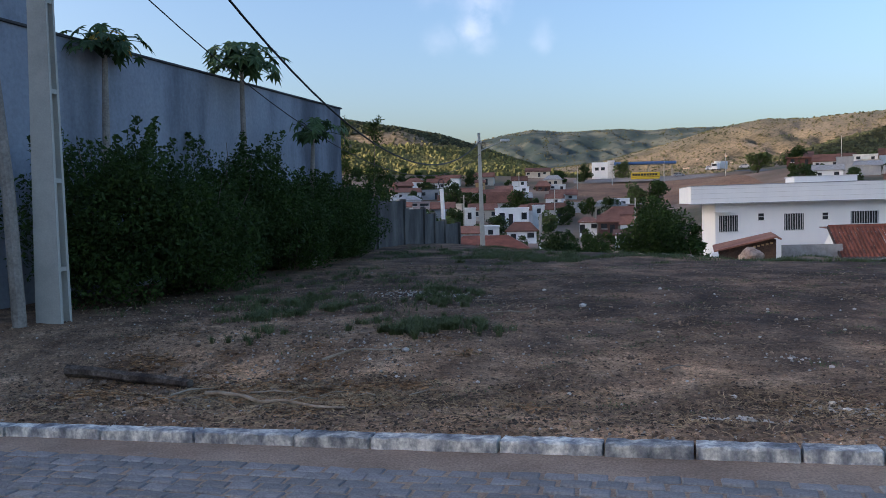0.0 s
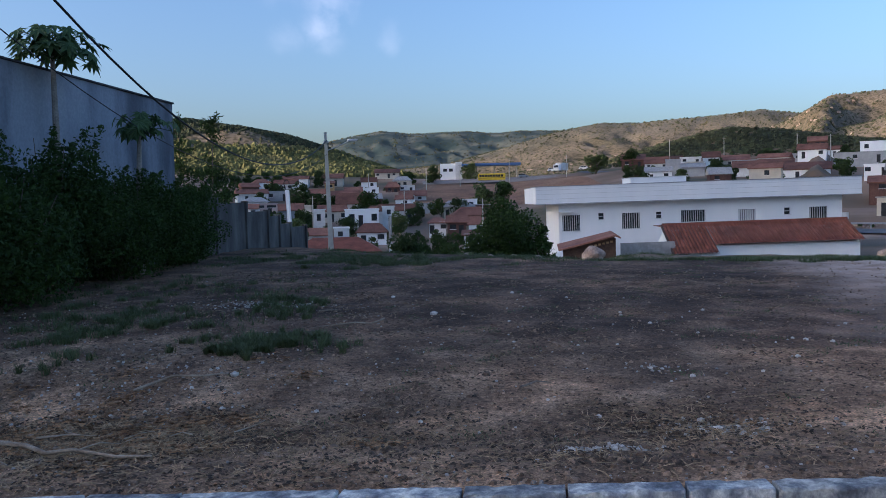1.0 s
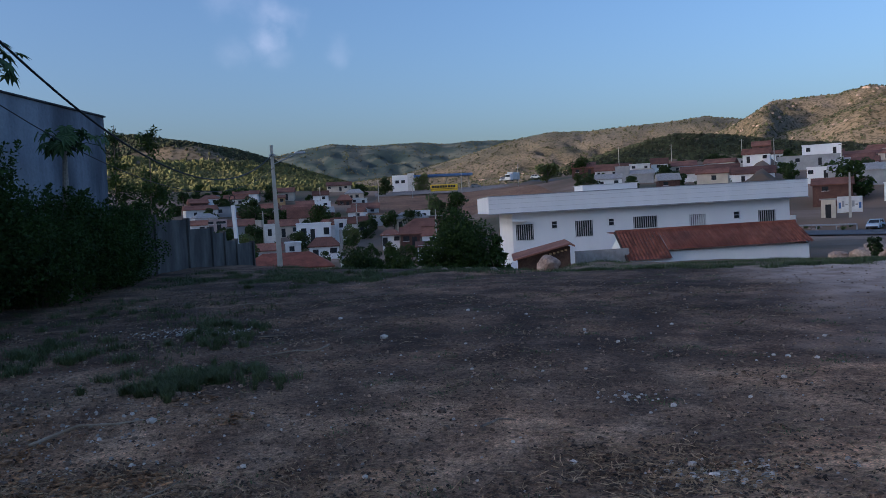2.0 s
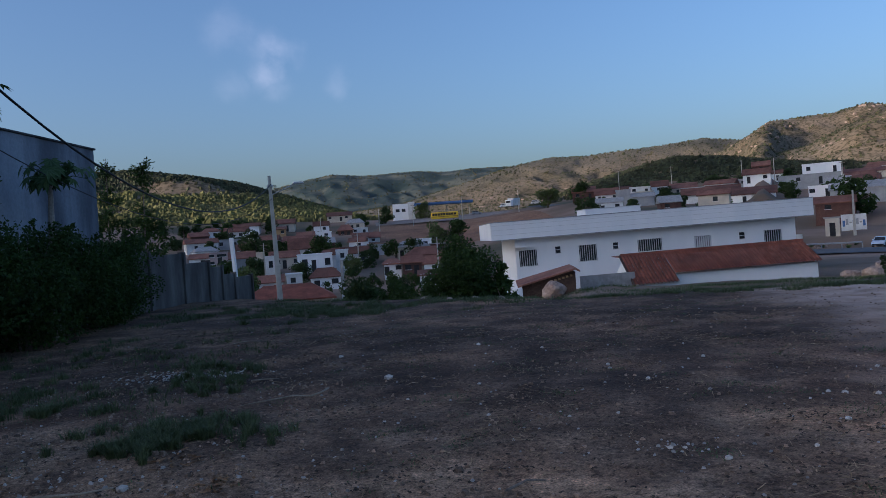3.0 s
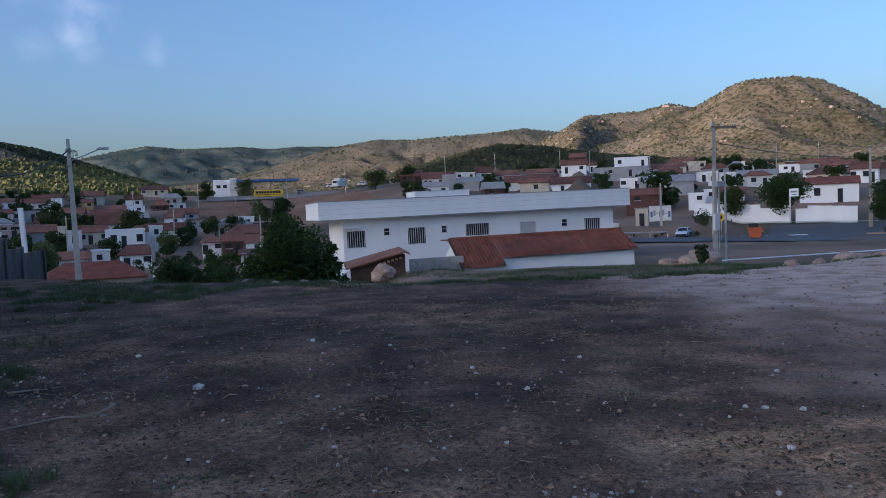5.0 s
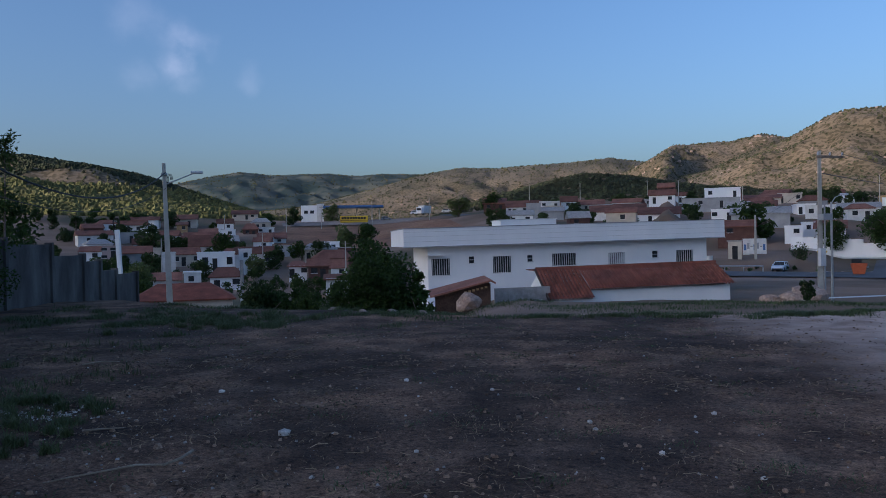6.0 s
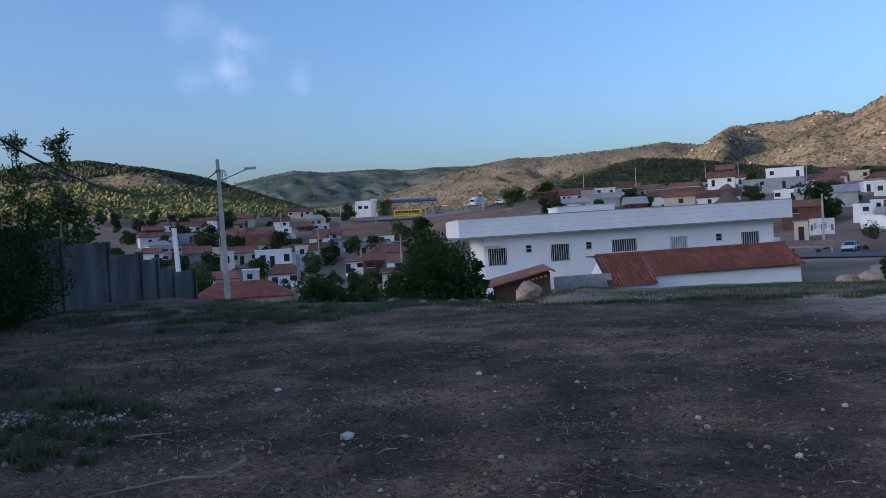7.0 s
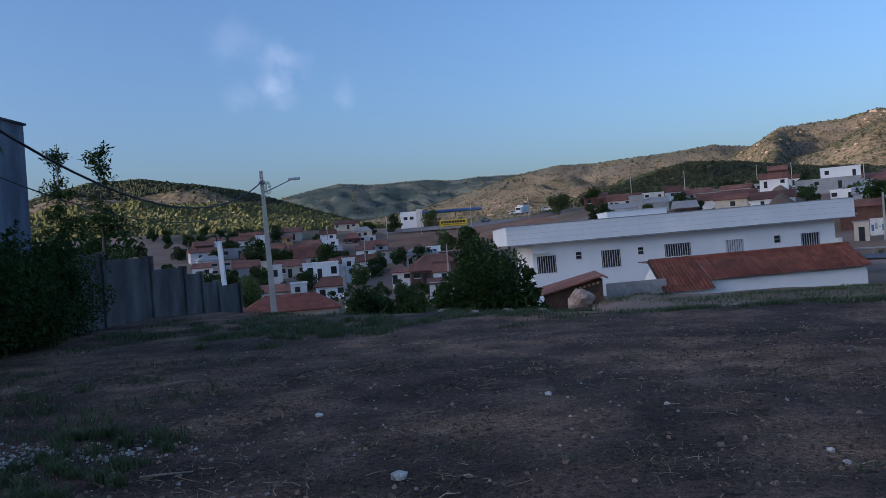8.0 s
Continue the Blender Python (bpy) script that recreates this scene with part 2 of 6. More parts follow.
def kerb_top(x):
    return 0.225 + 0.041 * np.clip(x, -9, 9)


def crest(x):
    return 23 + 0.04 * np.clip(x - 8, -16.5, 16) ** 2


# skyline ridges: distance, half depth, and (azimuth to the left, height angle)
RIDGES = (
    (2900, 600, ((-60, 4.5), (-20, 4.4), (-1.7, 4.73), (0.7, 4.79), (2.6, 4.67), (4.5, 4.85), (8.3, 4.74), (10.5, 4.99), (12.6, 4.62), (14.5, 4.2), (17, 3.6), (30, 3.5), (60, 4))),
    (1700, 420, ((-60, 4.8), (-30, 5.2), (-17.5, 5.1), (-15.2, 5.46), (-12, 5.2), (-10, 5.16), (-7.2, 4.98), (-4.9, 5.1), (-1.7, 4.6), (1.5, 3.7), (6, 2.6), (12, 2.0), (60, 2))),
    (1250, 260, ((-60, 4.5), (-32, 5.5), (-27, 6.1), (-25, 6.58), (-23.1, 6.18), (-21.7, 6.2), (-19.4, 6.0), (-18.4, 5.4), (-16, 4.4), (-12, 3.6), (-5, 2.6), (5, 1.5), (60, 1))),
    (820, 190, ((-60, 4.0), (-46, 3.6), (-38, 5.2), (-36, 6.5), (-34.3, 7.45), (-32.7, 7.78), (-30.3, 7.75), (-29.2, 7.5), (-26, 5.9), (-24.1, 5.4), (-21.5, 4.3), (-17.2, 3.6), (-12, 2.4), (-5, 1.5), (60, 1))),
    (430, 75, ((-60, 2.5), (-35, 2.4), (-27, 2.66), (-21.6, 3.12), (-19.7, 3.4), (-16.3, 4.0), (-13.2, 4.26), (-9.2, 3.42), (-6.4, 2.6), (-2, 1.4), (60, 0.5))),
    (640, 190, ((-60, 0.5), (6, 1.2), (9, 2.0), (12.3, 3.1), (15.3, 4.15), (17.1, 4.7), (20.1, 5.23), (23.6, 5.77), (26.8, 5.53), (28.5, 5.2), (31, 4.4), (36, 2.2), (60, 0.5))),
)
LEFT = np.array([(0, 0), (24, 0), (34, -2.6), (45, -4.6), (60, -5.5), (100, -5.4), (150, -4.7), (170, -4.2), (206, -1.0), (245, 2.3), (270, 5.2), (310, 8.9), (330, 11.2), (400, 13), (600, 16), (1000, 20), (5000, 30)])
RIGHT = np.array([(0, 0), (21, 0), (26, -0.9), (38, -1.55), (46, -1.62), (50, -1.85), (54, -2.15), (64, -3), (100, -3.5), (135, -3.5), (156, -1.9), (172, 0.6), (190, 4.2), (216, 6), (236, 7.6), (260, 10.8), (280, 11.8), (350, 13.5), (600, 16), (1000, 20), (5000, 30)])


def ground_z(x, y):
    """Height of the ground, for arrays or numbers."""
    x, y = np.asarray(x, float), np.asarray(y, float)
    dx, dy = x - CX, y - CY
    r, az = np.hypot(dx, dy), np.degrees(np.arctan2(-dx, dy))
    front = np.abs(az) < 75
    # the lot
    near = kerb_top(x) - 0.03
    mid = 0.0 + 0.035 * np.clip(x, -6, 6)
    z = near + (mid - near) * smooth(5.1, 6.9, y)
    z = z + (0.10 - mid) * smooth(6.9, 9.2, y) + 0.05 * smooth(12, 17, y)
    z = z + 0.03 * fbm(x, y, 5.0, 3, 0.1) * smooth(5.2, 7, y) + 0.012 * fbm(x, y, 0.7, 3, 0.2) * smooth(5.05, 5.6, y)
    z = z + 0.13 * np.exp(-((x + 4.6) / 0.9) ** 2 - ((y - 6.15) / 0.4) ** 2) + 0.08 * np.exp(-((x + 6.4) / 0.7) ** 2 - ((y - 7.6) / 0.8) ** 2)
    # beyond its edge
    beyond = y - crest(x)
    w = smooth(-9, 4, az)
    left, right = np.interp(r, LEFT[:, 0], LEFT[:, 1]), np.interp(r, RIGHT[:, 0], RIGHT[:, 1])
    right = right - 1.8 * smooth(-27, -33, az) * smooth(190, 220, r)
    right = right + 1.7 * smooth(-29.5, -27, az) * smooth(-12, -17, az) * smooth(126, 134, r) * smooth(156, 150, r)
    far = left * w + right * (1 - w) + 0.12 * fbm(x, y, 14, 3, 0.3) * smooth(2, 12, beyond)
    g = smooth(-1.5, 3.5, beyond)
    far = far + 0.3 * np.exp(-((x - 5.4) / 3.2) ** 2 - ((y - 54.0) / 2.2) ** 2)
    z = z * (1 - g) + far * g
    # street and land behind the walker
    z = np.where(y < 4.97, kerb_top(x) - 0.22 - 0.01 * np.clip(-y, 0, 60), z)
    top = z.copy()
    for dist, half, prof in RIDGES:
        p = np.array(prof)
        el = np.interp(az, p[::1, 0], p[::1, 1])
        h = 1.8 + dist * np.tan(np.radians(el))
        spur = 1 + 1.1 * np.exp(-((az + 18.7) / 1.3) ** 2) if dist == 1250 else 1.0
        shape = np.where(r < dist, np.exp(-((r - dist) / (half * spur)) ** 2), np.exp(-((r - dist) / (1.6 * half)) ** 2))
        base = np.interp(dist, LEFT[:, 0], LEFT[:, 1])
        relief = fbm(x, y, (0.45 if dist < 1000 else 0.30) * half, 5, dist / 100) * smooth(0.1 * half, 0.8 * half, np.abs(r - dist))
        rough = 1 + 0.15 * relief if dist < 1000 else 1 - 0.19 * np.abs(relief)
        top = np.where(front & (r > 200), np.maximum(top, z + (h - base) * shape * rough), top)
    # the long ridge to the left, out of sight, whose shade lies over the lot and the town
    su, sv = math.sin(SUN_AZ), math.cos(SUN_AZ)
    u, v = x * su + y * sv, x * sv - y * su
    tip = 335 + 8 * fbm(u, v, 300, 2, 0.7)
    back = 350 * np.exp(-((u - 1500) / 320) ** 2) * smooth(tip + 25, tip - 25, v) * smooth(-2600, -1500, v) * smooth(48, 60, np.abs(az))
    return np.where(front, top, z) + back


def build_ground():
    az = np.concatenate([np.arange(-60, 60.01, 0.4), np.arange(61, 130, 1.0), np.arange(130, 300, 3.0)])
    rings = [0.0]
    r = 0.6
    while r < 4700:
        rings.append(r)
        r *= 1.0125 if r < 1200 else 1.016
    rings = np.array(rings[1:])
    A, Rr = np.meshgrid(np.radians(az), rings)
    X, Y = CX - Rr * np.sin(A), CY + Rr * np.cos(A)
    Z = ground_z(X, Y)
    n, m = len(az), len(rings)
    verts = np.stack([X, Y, Z], -1).reshape(-1, 3)
    i, j = np.meshgrid(np.arange(m - 1), np.arange(n), indexing="ij")
    a, b = i * n + j, i * n + (j + 1) % n
    faces = np.stack([a, a + n, b + n, b], -1).reshape(-1, 4)
    me = bpy.data.meshes.new("ground")
    me.from_pydata(verts.tolist(), [], faces.tolist() + [list(range(n))])
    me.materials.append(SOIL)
    me.polygons.foreach_set("use_smooth", [True] * len(me.polygons))
    return tagged(new("ground", me), "dry bare soil lot falling to a valley and scrub hills", "ground", kind="structure")


build_ground()

# ---- materials of the things ----
CREAM = mat("cream_plaster", [(0.50, 0.44, 0.36), (0.62, 0.56, 0.47)], 0.6, 0.85, 0.1, 15, fine=0.08)
GREY = mat("grey_plaster", [(0.27, 0.28, 0.30), (0.38, 0.39, 0.40)], 0.5, 0.9, 0.15, 15, fine=0.1)
BRICK = mat("red_brickwork", [(0.085, 0.045, 0.038), (0.145, 0.074, 0.060)], 1.0, 0.9, 0.3, 8, fine=0.3)
OCHRE = mat("ochre_plaster", [(0.40, 0.25, 0.12), (0.50, 0.33, 0.17)], 0.6, 0.85, 0.1, 15, fine=0.1)
PINK = mat("pink_plaster", [(0.40, 0.31, 0.30), (0.48, 0.38, 0.36)], 0.6, 0.85, 0.1, 15, fine=0.1)
KERB_PAINT = mat("worn_whitewash", [(0.11, 0.112, 0.12), (0.19, 0.195, 0.21), (0.34, 0.335, 0.325), (0.60, 0.58, 0.53), (0.72, 0.70, 0.64)], 7.0, 0.85, 0.6, 45, fine=0.22, objects=0.22, detail=12, streak=0.6)
PAVER = mat("granite_paver", [(0.15, 0.145, 0.145), (0.22, 0.212, 0.21)], 5.0, 0.7, 0.5, 50, fine=0.18, objects=0.22, islands=0.18)
SAND = mat("road_sand", [(0.24, 0.17, 0.125), (0.36, 0.265, 0.20)], 1.6, 0.95, 0.5, 60, fine=0.25)
CHIP = mat("dull_chip", [(0.30, 0.25, 0.21), (0.54, 0.48, 0.42)], 9.0, 0.9, 0.3, 60, fine=0.2, islands=0.4)
PEBBLE = mat("pale_pebble", [(0.42, 0.355, 0.295), (0.72, 0.65, 0.57)], 9.0, 0.85, 0.3, 60, fine=0.2, islands=0.35, objects=0.2)
GRIT = mat("dull_grit", [(0.20, 0.115, 0.07), (0.40, 0.26, 0.17)], 4.0, 0.95, 0.2, 60, fine=0.3, islands=0.5)
BOULDER = mat("pinkish_granite", [(0.30, 0.20, 0.15), (0.46, 0.35, 0.28)], 1.2, 0.9, 0.8, 8, fine=0.25)
MUD = mat("brown_mud_brick", [(0.06, 0.038, 0.028), (0.11, 0.068, 0.048)], 1.5, 0.95, 0.4, 9, fine=0.3)
RED_EARTH = mat("red_bare_earth", [(0.13, 0.068, 0.038), (0.24, 0.125, 0.07), (0.30, 0.18, 0.105)], 0.06, 0.95, 0.4, 1.5, fine=0.35, detail=8)
DUST = mat("dusty_verge", [(0.22, 0.18, 0.155), (0.33, 0.28, 0.25)], 0.08, 0.95, 0.3, 1.5, fine=0.25)
STRAW = mat("dry_straw", [(0.21, 0.125, 0.062), (0.46, 0.31, 0.17)], 5.0, 0.9, 0.1, 40, fine=0.3, islands=0.4)
WOOD = mat("dead_wood", [(0.13, 0.10, 0.08), (0.30, 0.24, 0.19)], 4.0, 0.9, 0.4, 60, fine=0.3)
PALE_WOOD = mat("bleached_stick", [(0.24, 0.17, 0.11), (0.46, 0.37, 0.28)], 4.0, 0.85, 0.3, 60, fine=0.2)
TRUNK = mat("papaya_bark", [(0.22, 0.19, 0.16), (0.34, 0.30, 0.26)], 3.0, 0.85, 0.4, 25, fine=0.2)
BARK = mat("bark", [(0.10, 0.08, 0.065), (0.19, 0.15, 0.12)], 4.0, 0.9, 0.5, 25, fine=0.3)
METAL = mat("galvanised_steel", [(0.35, 0.36, 0.37), (0.5, 0.5, 0.5)], 5.0, 0.45, 0.05, 40, metal=0.8, fine=0.1)
CABLE = mat("black_cable", [(0.015, 0.015, 0.017), (0.03, 0.03, 0.03)], 5.0, 0.6, 0, 10)
GRILLE = mat("window_grille", [(0.50, 0.51, 0.53), (0.62, 0.63, 0.65)], 3.0, 0.5, 0, 20, fine=0.1)
GLASS = mat("dark_window_glass", [(0.02, 0.025, 0.03), (0.05, 0.055, 0.06)], 0.6, 0.12, 0, 10)
CAR_PAINT = mat("pale_blue_car_paint", [(0.50, 0.60, 0.70), (0.55, 0.65, 0.75)], 1.0, 0.25, 0, 10, fine=0.03)
TYRE = mat("tyre_rubber", [(0.02, 0.02, 0.02), (0.035, 0.035, 0.035)], 5.0, 0.8, 0.1, 30)
YELLOW = mat("bus_yellow", [(0.62, 0.42, 0.03), (0.70, 0.48, 0.04)], 1.0, 0.4, 0, 10, fine=0.05)
ORANGE = mat("orange_bin_plastic", [(0.36, 0.085, 0.035), (0.46, 0.12, 0.05)], 2.0, 0.6, 0.1, 10, fine=0.1)
BLUE = mat("canopy_blue", [(0.06, 0.13, 0.30), (0.09, 0.18, 0.38)], 1.0, 0.5, 0, 10, fine=0.05)
LEAF = leaf_mat("dark_shrub_leaf", (0.015, 0.034, 0.007), (0.052, 0.088, 0.016), 0.75)
LEAF_FAR = leaf_mat("tree_leaf", (0.022, 0.040, 0.012), (0.058, 0.086, 0.025), 0.8)
LEAF_PALE = leaf_mat("light_tree_leaf", (0.06, 0.09, 0.025), (0.12, 0.15, 0.045))
PAPAYA = leaf_mat("papaya_leaf", (0.028, 0.055, 0.02), (0.06, 0.10, 0.035))
PAPAYA_DRY = leaf_mat("yellowed_papaya_leaf", (0.30, 0.20, 0.03), (0.42, 0.28, 0.05))
GRASS = leaf_mat("green_grass_blade", (0.06, 0.080, 0.030), (0.13, 0.15, 0.06))
WEED = leaf_mat("low_weed_leaf", (0.05, 0.072, 0.026), (0.11, 0.135, 0.05))
OLIVE = mat("olive_thicket", [(0.075, 0.078, 0.026), (0.13, 0.125, 0.042), (0.19, 0.165, 0.065)], 0.03, 0.95, 0.2, 0.6, fine=0.3, islands=0.3)
# bush green taken darker: the shade of the upper hillsides is in this colour
WOODS = mat("shaded_thicket", [(0.028, 0.034, 0.018), (0.060, 0.066, 0.032)], 0.02, 0.95, 0.2, 0.6, fine=0.3, islands=0.5)
SCRUB = mat("hill_scrub", [(0.035, 0.042, 0.020), (0.065, 0.066, 0.030), (0.12, 0.10, 0.052)], 0.012, 0.95, 0.2, 0.6, fine=0.3, islands=0.45)

RNG = np.random.RandomState(11)


# ---- plant helpers ----
def leaf_mesh(name, centres, size, material, spread=0.9, long=1.8, rng=RNG):
    """One mesh of many small folded leaves round the given centres."""
    n = len(centres)
    d = rng.normal(size=(n, 3))
    d[:, 2] = d[:, 2] * spread - 0.15
    d /= np.linalg.norm(d, axis=1)[:, None]
    e = np.cross(d, rng.normal(size=(n, 3)))
    e /= np.linalg.norm(e, axis=1)[:, None] + 1e-9
    s = size * rng.uniform(0.6, 1.35, size=(n, 1))
    up = np.cross(d, e) * s * 0.18
    a = centres - d * s * long * 0.5
    b = centres + e * s * 0.45 + up
    c = centres + d * s * long * 0.5
    f = centres - e * s * 0.45 + up
    verts = np.stack([a, b, c, f], 1).reshape(-1, 3)
    k = np.arange(n) * 4
    faces = np.concatenate([np.stack([k, k + 1, k + 2], 1), np.stack([k, k + 2, k + 3], 1)])
    me = bpy.data.meshes.new(name)
    me.from_pydata(verts.tolist(), [], faces.tolist())
    me.materials.append(material)
    return me


def clump_points(centre, radii, n, rng, shell=0.55):
    p = rng.normal(size=(n, 3))
    p /= np.linalg.norm(p, axis=1)[:, None]
    p *= (shell + (1 - shell) * rng.uniform(size=(n, 1)) ** 0.6)
    return np.asarray(centre) + p * np.asarray(radii)


def crown_points(base, width, height, low, n, rng, clumps=9):
    """Leaf places in uneven clumps that together make a crown over base."""
    out = []
    for _ in range(clumps):
        a, q = rng.uniform(0, 2 * math.pi), rng.uniform(0.05, 1) ** 0.6
        h = rng.uniform(0, 1)
        wide = math.sin(math.pi * (0.12 + 0.80 * h)) ** 0.7
        c = (base[0] + 0.36 * width * q * wide * math.cos(a), base[1] + 0.36 * width * q * wide * math.sin(a), base[2] + low + (height - low) * (0.15 + 0.72 * h))
        r = width * rng.uniform(0.13, 0.24)
        out.append(clump_points(c, (r, r, r * rng.uniform(0.7, 1.0)), n // clumps, rng))
    return np.concatenate(out)


def tree(x, y, height, width, label, low=0.6, leaves=1600, size=0.22, material=None, name="tree", z=None, seed=1, clumps=16):
    rng = np.random.RandomState(seed)
    z = float(ground_z(x, y)) if z is None else z
    ob = thing(name, pose(x, y, z), label, "tree")
    bm = bmesh.new()
    tube(bm, [(0, 0, -0.2), (0.05 * width, 0, height * 0.3), (0, 0.04 * width, height * 0.75)], [0.045 * width, 0.032 * width, 0.012 * width])
    for _ in range(6):
        a, h = rng.uniform(0, 6.28), rng.uniform(0.2, 0.55) * height
        tube(bm, [(0.03 * width, 0, h), (0.2 * width * math.cos(a), 0.2 * width * math.sin(a), h + 0.15 * height), (0.36 * width * math.cos(a), 0.36 * width * math.sin(a), h + 0.24 * height)], [0.018 * width, 0.012 * width, 0.005 * width], 5)
    part("trunk", bm, BARK, ob)
    cr = new("crown", leaf_mesh("crown", crown_points((0, 0, 0), width, height, low, leaves, rng, clumps), size, material or LEAF_FAR, rng=rng))
    cr.parent = ob
    return ob


# ---- street: kerb, pavers, sand ----
def build_street():
    street = tagged(new("road", mesh_of("road", [(x, y, kerb_top(x) - 0.085 + 0.004 * math.sin(3 * x) - 0.012 * max(0, 3.5 - y)) for y in (-7.0, -2.0, 2.0, 3.2, 4.2, 4.95) for x in np.arange(-14, 14.1, 1.0)],
                                        [(j * 29 + i, j * 29 + i + 1, j * 29 + i + 30, j * 29 + i + 29) for j in range(5) for i in range(28)], SAND, True)),
                    "stone-paved street with blown sand along the kerb", "road", kind="structure")
    kerb = tagged(new("kerb"), "worn whitewashed kerb of uneven stones", "kerb", kind="structure")
    x, k = -14.0, 0
    fixed = [-3.44, -2.57, -1.72, -1.12, -0.18, 0.53, 1.10, 1.73, 2.19]
    cuts = [fixed[0] - d for d in (10.4, 9.5, 8.7, 7.9, 7.0, 6.1, 5.3, 4.5, 3.6, 2.7, 1.9, 0.95)] + fixed + [fixed[-1] + d for d in (0.75, 1.6, 2.5, 3.3, 4.2, 5.0, 5.9, 6.8, 7.6, 8.5, 9.4, 10.2)]
    for a, b in zip(cuts, cuts[1:]):
        gap = RNG.uniform(0.003, 0.010)
        bm = boxed(a + gap, b - gap, 4.85 + RNG.uniform(-0.012, 0.012), 5.0, -0.22, 0, bevel=0.014)
        bmesh.ops.subdivide_edges(bm, edges=[e for e in bm.edges if e.calc_length() > 0.3], cuts=9, use_grid_fill=True)
        for v in bm.verts:
            v.co.z += float(kerb_top(v.co.x)) + RNG.uniform(-0.009, 0.005)
            v.co.y += RNG.uniform(-0.008, 0.008)
        part("kerb_stone", bm, KERB_PAINT, kerb)
    return street


build_street()


COPING = mat("stained_coping", [(0.035, 0.033, 0.034), (0.10, 0.098, 0.10)], 1.2, 0.9, 0.3, 30, fine=0.2)


# ---- tall rendered wall and the building above it ----
def build_wall():
    bm = bmesh.new()
    box(bm, -11.05, -10.6, 1.0, 25.9, -1.0, 5.2)
    w = tagged(part("wall_west", bm, RENDER_BLUE), "tall blue-grey weathered rendered boundary wall", "wall", kind="structure")
    bm = boxed(-11.10, -10.55, 0.97, 25.96, 5.2, 5.255, bevel=0.015)
    part("coping", bm, COPING, w, "dark stained cement coping")
    bm = boxed(-16, -11.4, 3.0, 12.75, 5.0, 7.6)
    tagged(part("wall_upper", bm, RENDER_BLUE), "plain blue-grey upper wall of the house behind", "wall", kind="structure")


build_wall()


STAINED = mat("stained_concrete", [(0.055, 0.050, 0.047), (0.105, 0.096, 0.09), (0.17, 0.158, 0.145)], 1.0, 0.95, 0.3, 25, fine=0.15, streak=0.4)


def low_wall():
    ob = thing("concrete_fence", pose(-10.6, 26.2, 0), "stepped grey concrete slab fence with dark posts", "fence")
    steps = [(0, 2.9, 2.15), (2.9, 6.0, 2.0), (6.0, 8.7, 1.62), (8.7, 10.3, 1.38), (10.3, 12.0, 1.0), (12.0, 14.6, 0.80)]
    for a, b, h in steps:
        base = float(ground_z(-10.6, 26.2 + (a + b) / 2)) - 0.5
        part("slab", boxed(-0.05, 0.05, a + 0.07, b - 0.07, base, h, bevel=0.012), STAINED, ob)
        part("post", boxed(-0.11, 0.13, b - 0.09, b + 0.09, base, h + 0.06, bevel=0.012), STAINED, ob)
    return ob


low_wall()


# ---- poles and cables ----
def concrete_pole(x, y, z, height, base_w, top_w, turn, lean, label):
    """A double-T concrete pole: two flanges, a recessed web and cross ribs."""
    ob = thing("utility_pole", pose(x, y, z, 0, lean, turn), label, "utility pole", "concrete utility poles")

    def slab(name, x0, x1, y0, y1, z0, z1):
        bm = bmesh.new()
        f0, f1 = 1 - (1 - top_w / base_w) * max(z0, 0) / height, 1 - (1 - top_w / base_w) * z1 / height
        vs = [bm.verts.new((u * f * base_w, v * f * base_w, h)) for h, f in ((z0, f0), (z1, f1)) for u, v in ((x0, y0), (x1, y0), (x1, y1), (x0, y1))]
        for f in ((3, 2, 1, 0), (4, 5, 6, 7), (0, 1, 5, 4), (1, 2, 6, 5), (2, 3, 7, 6), (3, 0, 4, 7)):
            bm.faces.new([vs[k] for k in f])
        part(name, bm, POLE_GREY, ob)
    slab("flange", -0.5, 0.5, -0.36, -0.2, -0.6, height)
    slab("flange", -0.5, 0.5, 0.2, 0.36, -0.6, height)
    slab("web", -0.16, 0.16, -0.2, 0.2, -0.6, height)
    for k in range(int(height / 1.35)):
        bm2 = bmesh.new()
        h = 0.9 + 1.35 * k
        f = (1 - (1 - top_w / base_w) * h / height) * base_w
        box(bm2, -0.47 * f, 0.47 * f, -0.215 * f, 0.215 * f, h, h + 0.07)
        part("rib", bm2, POLE_GREY, ob)
    return ob


POLE_A = concrete_pole(-8.30, 9.70, 0.0, 9.0, 0.43, 0.21, 10, 0.0, "tall tapered concrete pole with recessed sides beside shrubs")
POLE_B = concrete_pole(-10.08, 44.4, -4.4, 10.2, 0.36, 0.15, 20, -1.2, "grey concrete street-light pole at the lot's edge")
POLE_C = concrete_pole(26.66, 54.0, -2.3, 9.3, 0.30, 0.17, 10, 0.3, "concrete power pole with crossarm and meter box by the road")
POLE_D = concrete_pole(84.6, 115.7, -2.6, 12.0, 0.5, 0.24, 0, 0, "concrete power pole beside trees and a white wall")
POLE_E = concrete_pole(55.9, 126.9, -2.8, 7.8, 0.4, 0.2, 0, 0, "slim concrete pole by the roadside wall")


